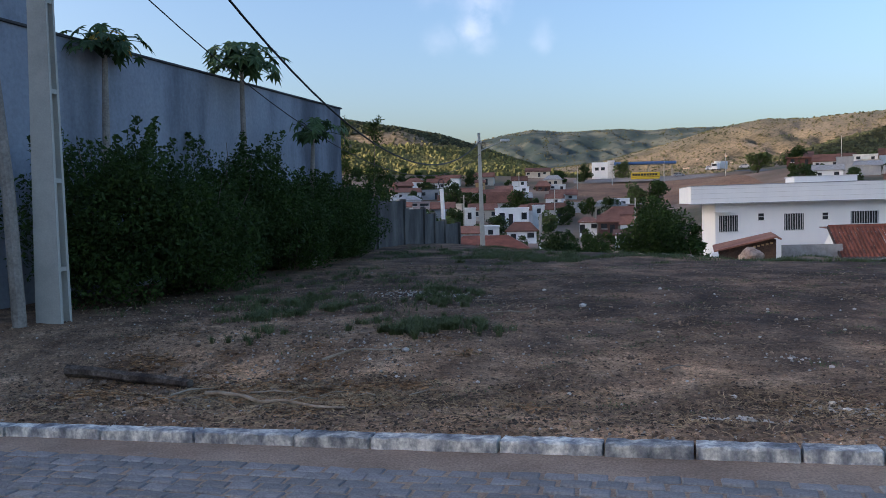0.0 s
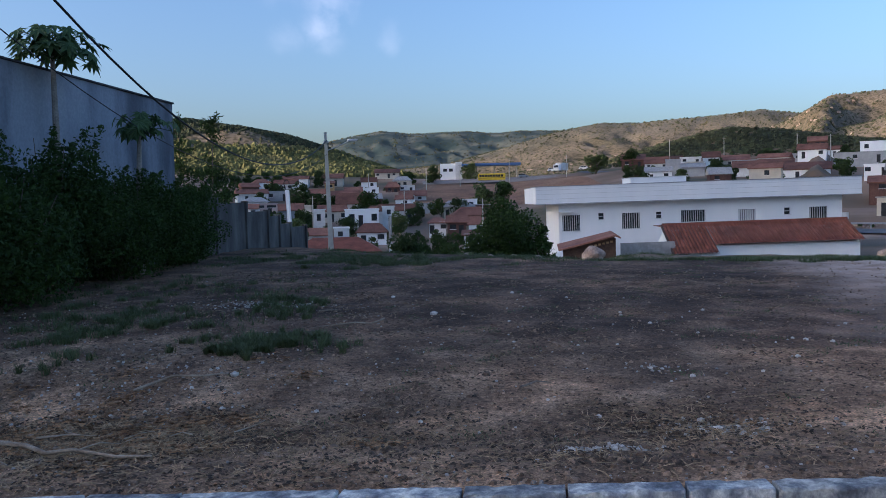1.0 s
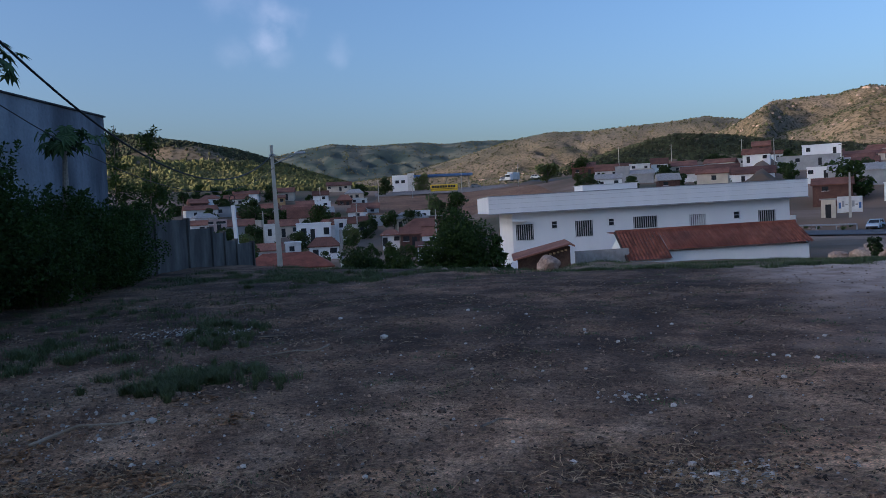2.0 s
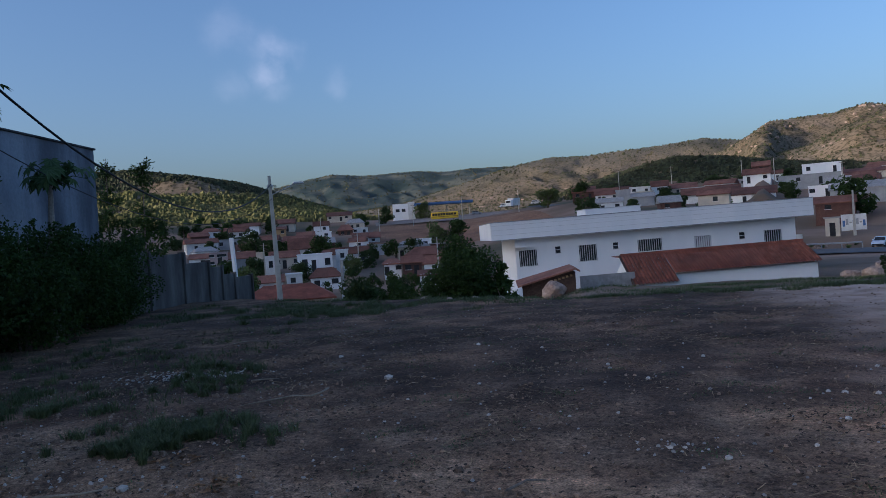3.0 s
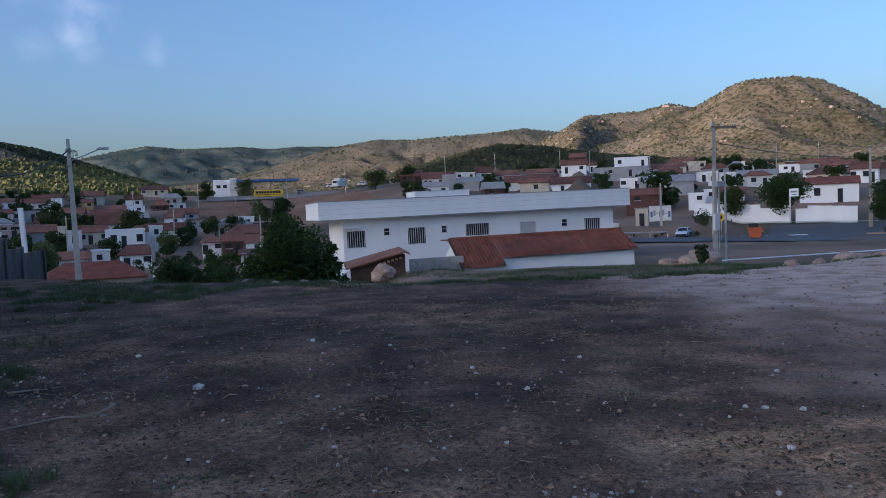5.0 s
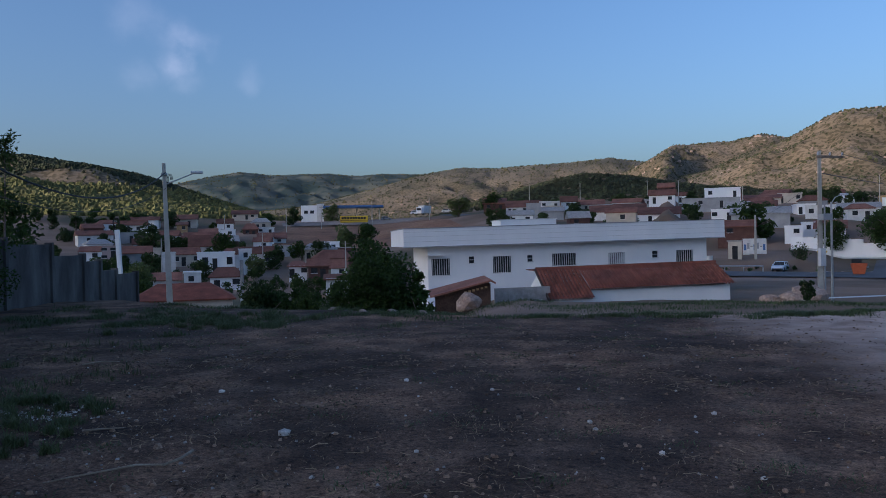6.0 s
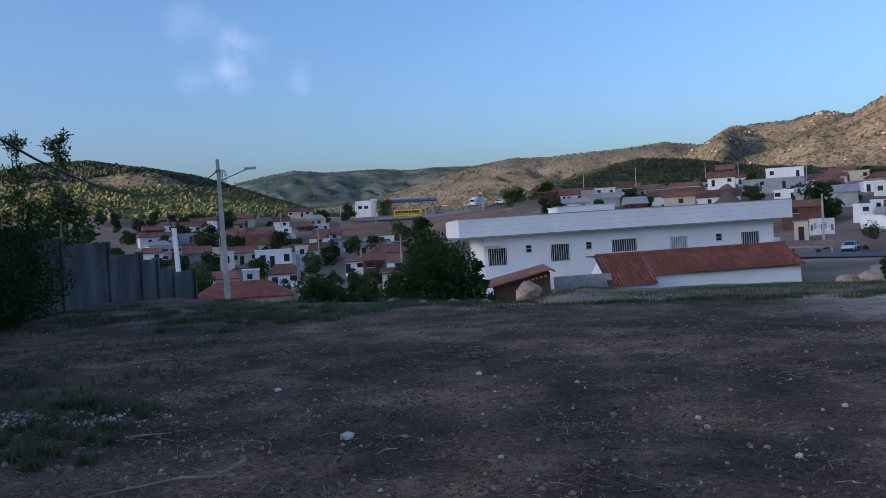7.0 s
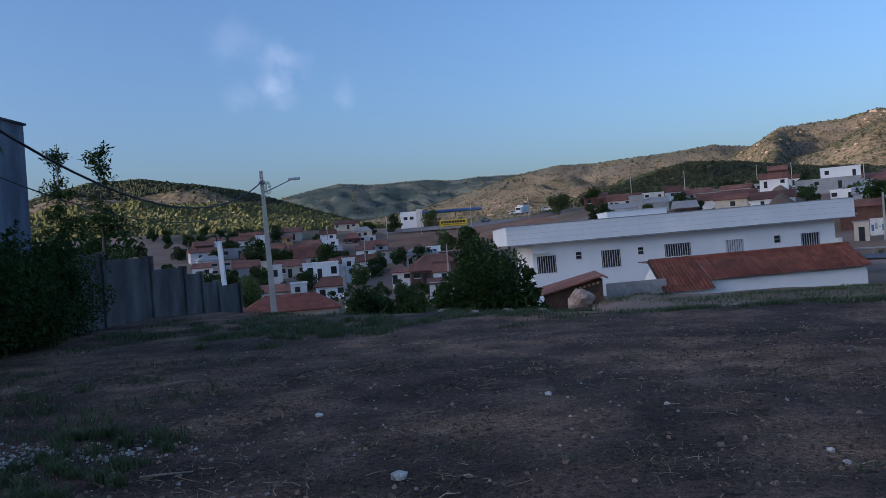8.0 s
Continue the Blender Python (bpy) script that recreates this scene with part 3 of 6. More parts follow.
def lamp_arm():
    ob = POLE_B
    bm = bmesh.new()
    tube(bm, [(0.05, 0, 9.2), (0.7, 0, 9.45), (1.35, 0, 9.72)], [0.03, 0.025, 0.025])
    part("lamp_arm", bm, METAL, ob, "galvanised lamp arm")
    part("lamp_head", boxed(1.2, 1.75, -0.12, 0.12, 9.68, 9.80, bevel=0.04), GRILLE, ob, "pale street-lamp head")
    bm = bmesh.new()
    for k in range(3):
        tube(bm, [(0.1 * math.cos(a) + 0.18 + 0.05 * k, 0.02 * k, 9.4 + 0.3 * math.sin(a)) for a in np.linspace(0, 6.0, 10)], [0.012] * 10, 5)
    part("wire_loop", bm, CABLE, ob, "coiled black wire")
    part("bracket", boxed(-0.14, 0.14, -0.14, 0.14, 9.6, 9.72, bevel=0.02), METAL, ob)


lamp_arm()


def power_fittings():
    ob = POLE_C
    part("crossarm", boxed(-0.2, 1.75, -0.08, 0.08, 8.85, 9.0, bevel=0.015), WOOD, ob)
    for u in (-0.1, 0.75, 1.65):
        bm = bmesh.new()
        tube(bm, [(u, 0, 9.0), (u, 0, 9.08), (u, 0, 9.22)], [0.03, 0.07, 0.04])
        part("insulator", bm, GRILLE, ob)
    part("meter_box", boxed(-0.3, 0.1, -0.42, -0.18, 2.2, 3.3, bevel=0.03), GRILLE, ob, "grey meter box")
    part("conduit", boxed(0.17, 0.25, -0.2, -0.12, 0, 6.2, bevel=0.02), GREY, ob, "cable conduit")
    part("transformer", boxed(-0.35, 0.3, -0.75, -0.2, 5.0, 5.4, bevel=0.06), GREY, ob, "small grey transformer box")


power_fittings()


def cable(a, b, sag, radius, label="black overhead cable hung between poles"):
    bm = bmesh.new()
    a, b = Vector(a), Vector(b)
    pts = [a.lerp(b, u) - Vector((0, 0, 4 * sag * u * (1 - u))) for u in np.linspace(0, 1, 28)]
    tube(bm, pts, [radius] * 28, 6)
    return tagged(part("overhead_cable", bm, CABLE), label, "cable", "overhead cables")


cable((-8.25, 9.8, 8.8), (-10.2, 44.3, 5.35), 3.36, 0.028)
cable((-8.35, 9.8, 6.6), (-10.2, 44.3, 4.6), 2.5, 0.012, "thin overhead wire hung between poles")
cable((26.9, 54, 5.6), (84.6, 115.7, 8.2), 0.7, 0.03)
cable((28.2, 54, 6.75), (84.8, 115.7, 9.2), 0.5, 0.02, "thin overhead wire hung between poles")
cable((26.6, 54, 5.3), (55.9, 126.9, 4.6), 0.5, 0.015, "thin overhead wire hung between poles")


def white_post():
    ob = thing("gate_post", pose(-12.75, 46.0, -3.0, 0, -3.0, 0), "white-painted leaning post with a bent iron hook", "post")
    part("shaft", boxed(-0.1, 0.1, -0.1, 0.1, -1.5, 5.75, bevel=0.015), WHITE, ob)
    bm = bmesh.new()
    tube(bm, [(0.16 * math.cos(a), 0, 6.1 + 0.22 * math.sin(a)) for a in np.linspace(-1.2, 4.0, 10)] + [(-0.1, 0, 5.7)], [0.028] * 11, 6)
    part("hook", bm, CABLE, ob, "bent black iron hook")
    ob2 = thing("boundary_post", pose(-7.45, 48.0, -5.2), "short weathered post with a white-banded foot", "post")
    part("shaft", boxed(-0.08, 0.08, -0.08, 0.08, 0, 6.3, bevel=0.012), CONCRETE, ob2)
    part("band", boxed(-0.085, 0.085, -0.085, 0.085, 4.1, 4.6, bevel=0.01), WHITE_OLD, ob2, "white band")


white_post()


# ---- white two-storey building ----
def holed_wall(x0, x1, z0, z1, y0, y1, holes):
    """One wall in the x-z plane with openings through its thickness."""
    xs = sorted({x0, x1, *[h[0] for h in holes], *[h[1] for h in holes]})
    zs = sorted({z0, z1, *[h[2] for h in holes], *[h[3] for h in holes]})
    solid = {(i, j): not any(a <= xs[i] and xs[i + 1] <= b and c <= zs[j] and zs[j + 1] <= d for a, b, c, d in holes) for i in range(len(xs) - 1) for j in range(len(zs) - 1)}
    bm = bmesh.new()
    grid = {(i, j, k): bm.verts.new((x, y, z)) for i, x in enumerate(xs) for j, z in enumerate(zs) for k, y in enumerate((y0, y1))}
    for (i, j), on in solid.items():
        if not on:
            continue
        bm.faces.new([grid[p] for p in ((i, j, 0), (i + 1, j, 0), (i + 1, j + 1, 0), (i, j + 1, 0))])
        bm.faces.new([grid[p] for p in ((i, j + 1, 1), (i + 1, j + 1, 1), (i + 1, j, 1), (i, j, 1))])
        for di, dj, a, b in ((-1, 0, (i, j), (i, j + 1)), (1, 0, (i + 1, j + 1), (i + 1, j)), (0, -1, (i + 1, j), (i, j)), (0, 1, (i, j + 1), (i + 1, j + 1))):
            if not solid.get((i + di, j + dj), False):
                bm.faces.new((grid[(*a, 0)], grid[(*b, 0)], grid[(*b, 1)], grid[(*a, 1)]))
    bmesh.ops.delete(bm, geom=[v for v in bm.verts if not v.link_faces], context="VERTS")
    return bm


def white_building():
    ob = thing("white_building", pose(1.2, 76.3, 0, 0, -0.7, 5), "long white two-storey building with a deep parapet and barred windows", "building")
    wins = [(2.63, 4.28, -1.17, 0.29), (6.01, 6.5, -0.2, 0.4), (8.2, 9.86, -1.13, 0.33), (11.39, 11.88, -0.24, 0.34), (13.7, 15.98, -0.68, 0.40),
            (19.01, 20.63, -1.08, 0.30), (23.26, 23.81, -0.28, 0.33), (25.59, 27.26, -1.12, 0.32)]
    part("wall", holed_wall(2.3, 28.6, -6.0, 1.6, 0.9, 1.12, wins), WHITE, ob)
    part("side_wall", boxed(2.3, 2.52, 1.12, 12, -6.0, 1.6), WHITE, ob)
    part("side_wall", boxed(28.38, 28.6, 1.12, 12, -6.0, 1.6), WHITE, ob)
    part("back_wall", boxed(2.3, 28.6, 12, 12.2, -6.0, 1.6), WHITE, ob)
    part("floor_slab", boxed(2.55, 28.35, 1.15, 11.95, -2.7, -2.5), CONCRETE, ob)
    part("parapet", boxed(0.1, 30.0, 0, 13.0, 1.42, 3.0, bevel=0.02), WHITE, ob, "deep white overhanging parapet band")
    part("parapet_cap", boxed(0.05, 30.05, -0.05, 13.05, 3.0, 3.07, bevel=0.02), GREY, ob, "grey parapet cap")
    for h in (1.85, 2.3, 2.7):
        part("seam", boxed(0.12, 29.98, -0.012, -0.002, h, h + 0.025), WHITE_OLD, ob)
    part("drip_edge", boxed(0.05, 30.05, -0.05, 0.06, 1.36, 1.42), GREY, ob, "dark drip edge under the parapet")
    part("roof_box", boxed(9.7, 15.1, 4.0, 8.0, 3.05, 3.62, bevel=0.03), WHITE, ob, "low white roof box")
    part("roof_slab", boxed(9.6, 15.2, 3.9, 8.1, 3.62, 3.7, bevel=0.02), WHITE_OLD, ob)
    for k, (a, b, z0, z1) in enumerate(wins):
        big = b - a > 1
        w = part("window", boxed(a, b, 1.05, 1.09, z0, z1), GLASS, ob, "barred dark window" if big else "small dark window")
        part("sill", boxed(a - 0.06, b + 0.06, 0.84, 1.04, z0 - 0.07, z0, bevel=0.008), WHITE_OLD, w)
        n = int((b - a) / 0.2) if big else 0
        pale = k == 5
        for j in range(n):
            u = a + (j + 0.5) * (b - a) / n
            part("bar", boxed(u - (0.07 if pale else 0.022), u + (0.07 if pale else 0.022), 0.93, 0.98, z0 + 0.02, z1 - 0.02), GRILLE, w)
        if not big:
            part("sash", boxed(a + 0.03, b - 0.03, 0.96, 1.0, z0 + 0.28, z0 + 0.33), GRILLE, w)
    part("awning", boxed(2.2, 3.6, 0.2, 0.9, 0.55, 0.62, bevel=0.01), WHITE_OLD, ob, "thin awning slab")
    bm = bmesh.new()
    tube(bm, [(28.75, 0.6, -0.9), (28.75, 0.6, -0.3)], [0.28, 0.28], 12)
    part("water_drum", bm, WHITE_OLD, ob, "pale water drum")


white_building()


def tile_roof(parent, x0, x1, y_eave, z_eave, y_ridge, z_ridge, material, pitch=0.26, name="roof_slope"):
    """A slope of clay tiles: rows of half-round courses, each course a strip of barrel tiles."""
    n = max(2, int((x1 - x0) / pitch))
    rows = 9
    bm = bmesh.new()
    for r in range(rows):
        u0, u1 = r / rows, (r + 1) / rows + 0.03
        ya, yb = y_eave + (y_ridge - y_eave) * u0, y_eave + (y_ridge - y_eave) * min(u1, 1)
        za, zb = z_eave + (z_ridge - z_eave) * u0 + 0.045, z_eave + (z_ridge - z_eave) * min(u1, 1)
        for k in range(n):
            a = x0 + (x1 - x0) * k / n
            w = (x1 - x0) / n
            off = RNG.uniform(-0.012, 0.012)
            prof = [(0, 0), (0.2, 0.075), (0.5, 0.11), (0.8, 0.075), (1.0, 0)]
            lo = [bm.verts.new((a + w * p, ya + off, za + q)) for p, q in prof]
            hi = [bm.verts.new((a + w * p, yb + off, zb + q)) for p, q in prof]
            for j in range(4):
                bm.faces.new((lo[j], lo[j + 1], hi[j + 1], hi[j]))
    part(name, bm, material, parent, "weathered red clay barrel tiles")


LOG_DARK = mat("dark_roof_edge", [(0.05, 0.034, 0.028), (0.10, 0.06, 0.046)], 2.0, 0.9, 0.2, 20, fine=0.25)


def red_house():
    ob = thing("tiled_house", pose(10.9, 65.2, -2.05, 0, -1.0, 2), "low white house with a long red clay tile roof", "house")
    part("wall", boxed(4.2, 15.0, 0.0, 0.25, -2.5, -0.02), WHITE, ob)
    part("wall", boxed(1.0, 4.2, -1.15, -0.9, -2.5, -0.5), WHITE, ob)
    part("wall", boxed(3.95, 4.2, -0.9, 0.0, -2.5, -0.3), WHITE, ob)
    bm = boxed(14.75, 15.0, 0.25, 6.5, -2.5, 0.1)
    box(bm, 1.0, 1.25, -0.25, 6.5, -2.5, 0.1)
    box(bm, 1.0, 15.0, 6.5, 6.7, -2.5, 0.1)
    part("back_wall", bm, WHITE, ob)
    bm = bmesh.new()
    vs = [bm.verts.new(p) for p in ((0.95, -1.15, -0.5), (0.95, 6.8, -0.1), (0.95, 3.2, 1.40), (1.15, -1.15, -0.5), (1.15, 6.8, -0.1), (1.15, 3.2, 1.40))]
    for f in ((0, 1, 2), (5, 4, 3), (0, 3, 4, 1), (1, 4, 5, 2), (2, 5, 3, 0)):
        bm.faces.new([vs[k] for k in f])
    part("gable", bm, WHITE, ob)
    tile_roof(ob, 4.1, 15.3, -0.45, 0.0, 3.2, 1.55, TILE)
    tile_roof(ob, 0.75, 4.1, -1.55, -0.58, 3.2, 1.55, TILE)
    bm = bmesh.new()
    vs = [bm.verts.new((u, y, z)) for u in (0.60, 0.72) for y, z in ((-1.6, -0.66), (3.2, 1.46), (3.2, 1.64), (-1.6, -0.48))]
    for f in ((0, 1, 2, 3), (7, 6, 5, 4), (0, 4, 5, 1), (1, 5, 6, 2), (2, 6, 7, 3), (3, 7, 4, 0)):
        bm.faces.new([vs[k] for k in f])
    part("barge_tile", bm, LOG_DARK, ob, "dark edge of the roof")
    part("roof_back", boxed(0.75, 15.3, 3.2, 7.2, 1.40, 1.46), TILE_OLD, ob)
    bm = bmesh.new()
    tube(bm, [(0.7, 3.2, 1.6), (15.35, 3.2, 1.6)], [0.13, 0.13], 8)
    part("ridge", bm, TILE, ob)
    bm = boxed(-3.2, 0.95, -0.6, -0.4, -2.6, 0.45)
    part("yard_wall", bm, CONCRETE, ob, "stained grey yard wall")
    part("door", boxed(-0.9, 0.35, -0.66, -0.6, -2.4, -0.5, bevel=0.01), GRILLE, ob, "pale yard door")

    ob = thing("brick_shed", pose(2.9, 60.0, -1.9, 0, 0, 0), "small brick shed with a sloping red tile roof", "shed")
    bm = bmesh.new()
    prof = ((0.2, -1.8), (4.0, -1.8), (4.0, 0.86), (3.85, 0.95), (0.2, 0.06))
    lo, hi = [bm.verts.new((u, 0.0, v)) for u, v in prof], [bm.verts.new((u, 0.2, v)) for u, v in prof]
    bm.faces.new(lo)
    bm.faces.new(hi[::-1])
    for k in range(5):
        bm.faces.new((lo[k], hi[k], hi[(k + 1) % 5], lo[(k + 1) % 5]))
    part("wall", bm, MUD, ob)
    part("side_wall", boxed(3.8, 4.0, 0.2, 3.2, -1.6, 0.8), MUD, ob)
    for k in range(6):
        part("vent_block", boxed(2.2 + 0.28 * k, 2.38 + 0.28 * k, -0.03, 0.0, 0.22 + 0.065 * k, 0.36 + 0.065 * k), OCHRE, ob)
    bm = bmesh.new()
    vs = [bm.verts.new(p) for p in ((-0.1, -0.5, 0.0), (3.95, -0.5, 1.0), (4.3, -0.5, 0.84), (4.3, 3.4, 0.95), (3.95, 3.4, 1.15), (-0.1, 3.4, 0.2))]
    top = [bm.verts.new(v.co + Vector((0, 0, 0.12))) for v in vs]
    for a, b, c, d in ((0, 1, 4, 5), (1, 2, 3, 4)):
        bm.faces.new((vs[d], vs[c], vs[b], vs[a]))
        bm.faces.new((top[a], top[b], top[c], top[d]))
    for k in range(6):
        bm.faces.new((vs[k], vs[(k + 1) % 6], top[(k + 1) % 6], top[k]))
    part("roof", bm, TILE_OLD, ob, "sloping red tile roof")
    part("bag", boxed(-0.3, 0.2, -0.8, -0.4, -0.75, 0.0, bevel=0.12), WHITE, ob, "white sack")


red_house()


# ---- houses of the valley and the slopes ----
def house(x, y, z, w, d, h, yaw, roof, rise, wall, roof_mat, windows, floors, label):
    ob = thing("house", pose(x, y, z, 0, 0, yaw), label, "house", "houses of the town")
    hw = w / 2
    part("wall", boxed(-hw, hw, 0, d, -5.0, h, bevel=0.02), wall, ob)
    o = 0.35
    bm = bmesh.new()
    if roof == "flat":
        box(bm, -hw - 0.12, hw + 0.12, -0.12, d + 0.12, h - 0.05, h + 0.16, 0.02)
        part("roof", bm, wall if wall != BRICK else CONCRETE, ob)
    else:
        pts = [(-hw - o, -o, h - 0.1), (hw + o, -o, h - 0.1), (hw + o, d + o, h - 0.1), (-hw - o, d + o, h - 0.1)]
        inset = hw * 0.45 if roof == "hip" else -o
        pts += [(-hw + inset, d / 2, h + rise), (hw - inset, d / 2, h + rise)]
        vs = [bm.verts.new(p) for p in pts]
        low = [bm.verts.new((p[0], p[1], p[2] - 0.16)) for p in pts]
        for f in ((0, 1, 5, 4), (1, 2, 5), (2, 3, 4, 5), (3, 0, 4)):
            bm.faces.new([vs[k] for k in f])
        for a, b in ((0, 1), (1, 2), (2, 3), (3, 0)):
            bm.faces.new((vs[a], vs[b], low[b], low[a]))
        bm.faces.new(low[:4][::-1])
        part("roof", bm, roof_mat, ob)
        if roof == "gable":
            for s in (-1, 1):
                bm = bmesh.new()
                v = [bm.verts.new((s * hw + e, q, r)) for e in (0, -s * 0.15) for q, r in ((0, h - 0.12), (d, h - 0.12), (d / 2, h + rise - 0.2))]
                for f in ((0, 1, 2), (5, 4, 3), (0, 3, 4, 1), (1, 4, 5, 2), (2, 5, 3, 0)):
                    bm.faces.new([v[k] for k in f])
                part("gable", bm, wall, ob)
    for f in range(floors):
        for k in range(windows):
            u = -hw + w * (k + 0.5 + 0.18 * math.sin(7 * x + 3 * k)) / windows
            zz = (h / floors) * f + 0.42 * h / floors
            door = windows > 1 and k == (int(abs(x) * 7) % windows) and f == 0
            ww, z0, z1 = (0.45, 0.0, 0.72 * h) if door else (min(0.55, 0.16 * w), zz, zz + 0.36 * h / floors)
            fr = part("door" if door else "window", boxed(u - ww, u + ww, -0.05, 0.0, z0, z1), DARK if door else GLASS, ob)
            if not door:
                part("window_frame", boxed(u - ww - 0.08, u + ww + 0.08, -0.09, -0.02, z0 - 0.1, z0 - 0.01), WHITE_OLD, fr)
    return ob


house(-20.9, 89.0, -5.5, 9.6, 9.0, 2.1, 14, "hip", 1.4, CREAM, TILE, 1, 1, "low cream house with a broad red clay tile roof")
house(-34.0, 165.0, -3.3, 7.0, 8.8, 3.9, 12, "flat", 0.0, WHITE, TILE_OLD, 3, 1, "white painted flat-roofed block house in the valley")
house(-29.6, 171.6, -1.7, 2.6, 7.0, 2.8, 10, "flat", 0.0, WHITE_OLD, TILE_OLD, 1, 1, "narrow white block house beside a larger one")
house(-44.9, 172.0, -3.3, 2.6, 8.8, 4.0, 15, "flat", 0.0, WHITE_OLD, TILE_OLD, 1, 1, "pale grey-white block house with a side wall")
house(-30.0, 130.0, -4.3, 2.5, 5.0, 2.2, 14, "flat", 0.0, WHITE_OLD, TILE_OLD, 1, 1, "small white yard house with flat roof")
house(-25.2, 131.1, -4.9, 4.8, 6.0, 2.2, 11, "hip", 1.3, WHITE, TILE_OLD, 2, 1, "small white house with a clay tile hip roof")
house(-37.0, 140.6, -5.4, 4.7, 5.3, 2.0, 15, "gable", 1.1, WHITE_OLD, TILE_OLD, 0, 1, "low house with an old reddish tile roof")
house(-43.9, 203.7, 0.0, 9.2, 7.9, 2.0, 13, "gable", 2.7, WHITE_OLD, TILE_OLD, 3, 1, "long white house with a brown clay tile roof")
house(-16.4, 148.7, -3.9, 3.1, 6.2, 2.1, 7, "hip", 0.8, WHITE, TILE_OLD, 2, 1, "white house with a tiled roof beside a brick house")
house(-12.5, 145.0, -4.0, 3.4, 5.3, 2.3, 5, "gable", 1.1, BRICK, TILE_OLD, 2, 1, "red brick house with a gabled tile roof")
house(-10.6, 168.3, -4.8, 3.2, 6.2, 2.0, 4, "gable", 1.6, WHITE, TILE_OLD, 1, 1, "white house with clay tile gable roof in the valley")
house(-27.7, 206.7, -1.4, 9.2, 7.9, 3.0, 8, "flat", 0.0, GREY, TILE_OLD, 0, 1, "long low grey store with a flat slab roof")
house(-36.1, 240.6, 2.3, 4.5, 7.9, 2.0, 9, "gable", 1.3, WHITE, TILE_OLD, 2, 1, "white gabled house below the red field")
house(-33.2, 246.3, 2.0, 4.1, 7.0, 2.0, 8, "gable", 1.6, WHITE_OLD, TILE_OLD, 1, 1, "small house with a dark red tile roof")
house(-45.4, 269.3, 5.0, 4.8, 7.9, 2.3, 10, "hip", 1.8, BRICK, TILE_OLD, 2, 1, "reddish brick house with a brown roof")
house(-41.3, 273.1, 5.6, 5.7, 7.0, 2.0, 9, "flat", 0.0, WHITE_OLD, TILE_OLD, 2, 1, "house with a pale flat roof slab")
house(-56.8, 323.5, 12.0, 9.7, 8.8, 2.3, 10, "gable", 1.5, CREAM, TILE_OLD, 3, 1, "wide cream house with red roof on the upper slope")
house(-67.2, 270.1, 6.5, 3.3, 7.9, 2.6, 14, "gable", 0.9, OCHRE, TILE_OLD, 1, 1, "ochre house with an open front")
house(-48.3, 246.8, 4.6, 4.8, 7.0, 2.0, 11, "flat", 0.0, WHITE, TILE_OLD, 1, 1, "white walled yard house")
house(-56.0, 257.0, 4.1, 5.4, 7.0, 2.0, 13, "gable", 1.3, OCHRE, TILE_OLD, 2, 1, "ochre house under a reddish tile roof")
house(-56.8, 174.2, -0.7, 3.8, 7.9, 3.0, 19, "flat", 0.0, PINK, TILE_OLD, 3, 2, "two-storey pinkish house with a long balcony")
house(-63.6, 216.6, 0.9, 4.4, 7.0, 2.0, 17, "gable", 1.4, WHITE_OLD, TILE_OLD, 2, 1, "white house with a red-brown roof behind trees")
house(-7.0, 113.9, -4.9, 3.3, 6.0, 2.2, 4, "gable", 0.5, WHITE_OLD, TILE_OLD, 1, 1, "white house half hidden by the tree")
house(33.7, 269.6, 11.6, 7.4, 10.0, 2.6, -7, "gable", 1.9, BRICK, TILE_OLD, 2, 1, "brick house with a dark red tile roof on the slope")
house(40.1, 262.7, 10.4, 7.3, 10.0, 2.2, -9, "gable", 2.2, WHITE_OLD, TILE_OLD, 2, 1, "pale house with a red tile roof on the slope")
house(40.5, 235.3, 7.7, 4.1, 14.0, 4.6, -10, "flat", 0.0, GREY, TILE_OLD, 0, 1, "tall grey unpainted block house")
house(45.1, 231.4, 7.1, 6.4, 12.0, 2.9, -11, "gable", 1.3, GREY, CONCRETE, 0, 1, "grey shed with a sloping cement roof")
house(50.2, 260.9, 11.8, 6.4, 9.0, 2.2, -11, "flat", 0.0, WHITE_OLD, TILE_OLD, 2, 1, "flat pale house with brown side wall")
house(57.4, 265.6, 11.8, 5.2, 8.0, 2.4, -12, "gable", 1.9, WHITE, TILE_OLD, 1, 1, "small bright white gabled house")
house(65.8, 270.8, 11.2, 8.9, 9.0, 2.2, -14, "gable", 1.7, CREAM, TILE_OLD, 2, 1, "cream house with a brown tile roof on the slope")
house(58.2, 221.2, 7.0, 9.3, 10.0, 2.2, -15, "gable", 1.9, WHITE_OLD, TILE_OLD, 3, 1, "long house with red tile roof and pale gable")
house(66.9, 230.2, 7.8, 8.9, 10.0, 2.2, -16, "gable", 1.8, WHITE, TILE_OLD, 2, 1, "row house with a red tile roof and white parapet")
house(67.5, 208.0, 5.8, 11.1, 12.0, 2.2, -18, "gable", 1.9, WHITE, TILE_OLD, 2, 1, "low white gabled hall with a red tile roof")
house(97.6, 239.5, 13.0, 10.1, 10.0, 3.1, -22, "flat", 0.0, WHITE, TILE_OLD, 2, 1, "white two-storey cube house high on the slope")
house(90.8, 231.5, 10.0, 15.9, 9.0, 2.8, -22, "flat", 0.0, GREY, TILE_OLD, 2, 1, "long grey unpainted terrace below a white house")
house(72.5, 179.6, 5.4, 4.4, 7.0, 2.3, -22, "flat", 0.0, WHITE, TILE_OLD, 2, 1, "small white block house with a roof terrace")
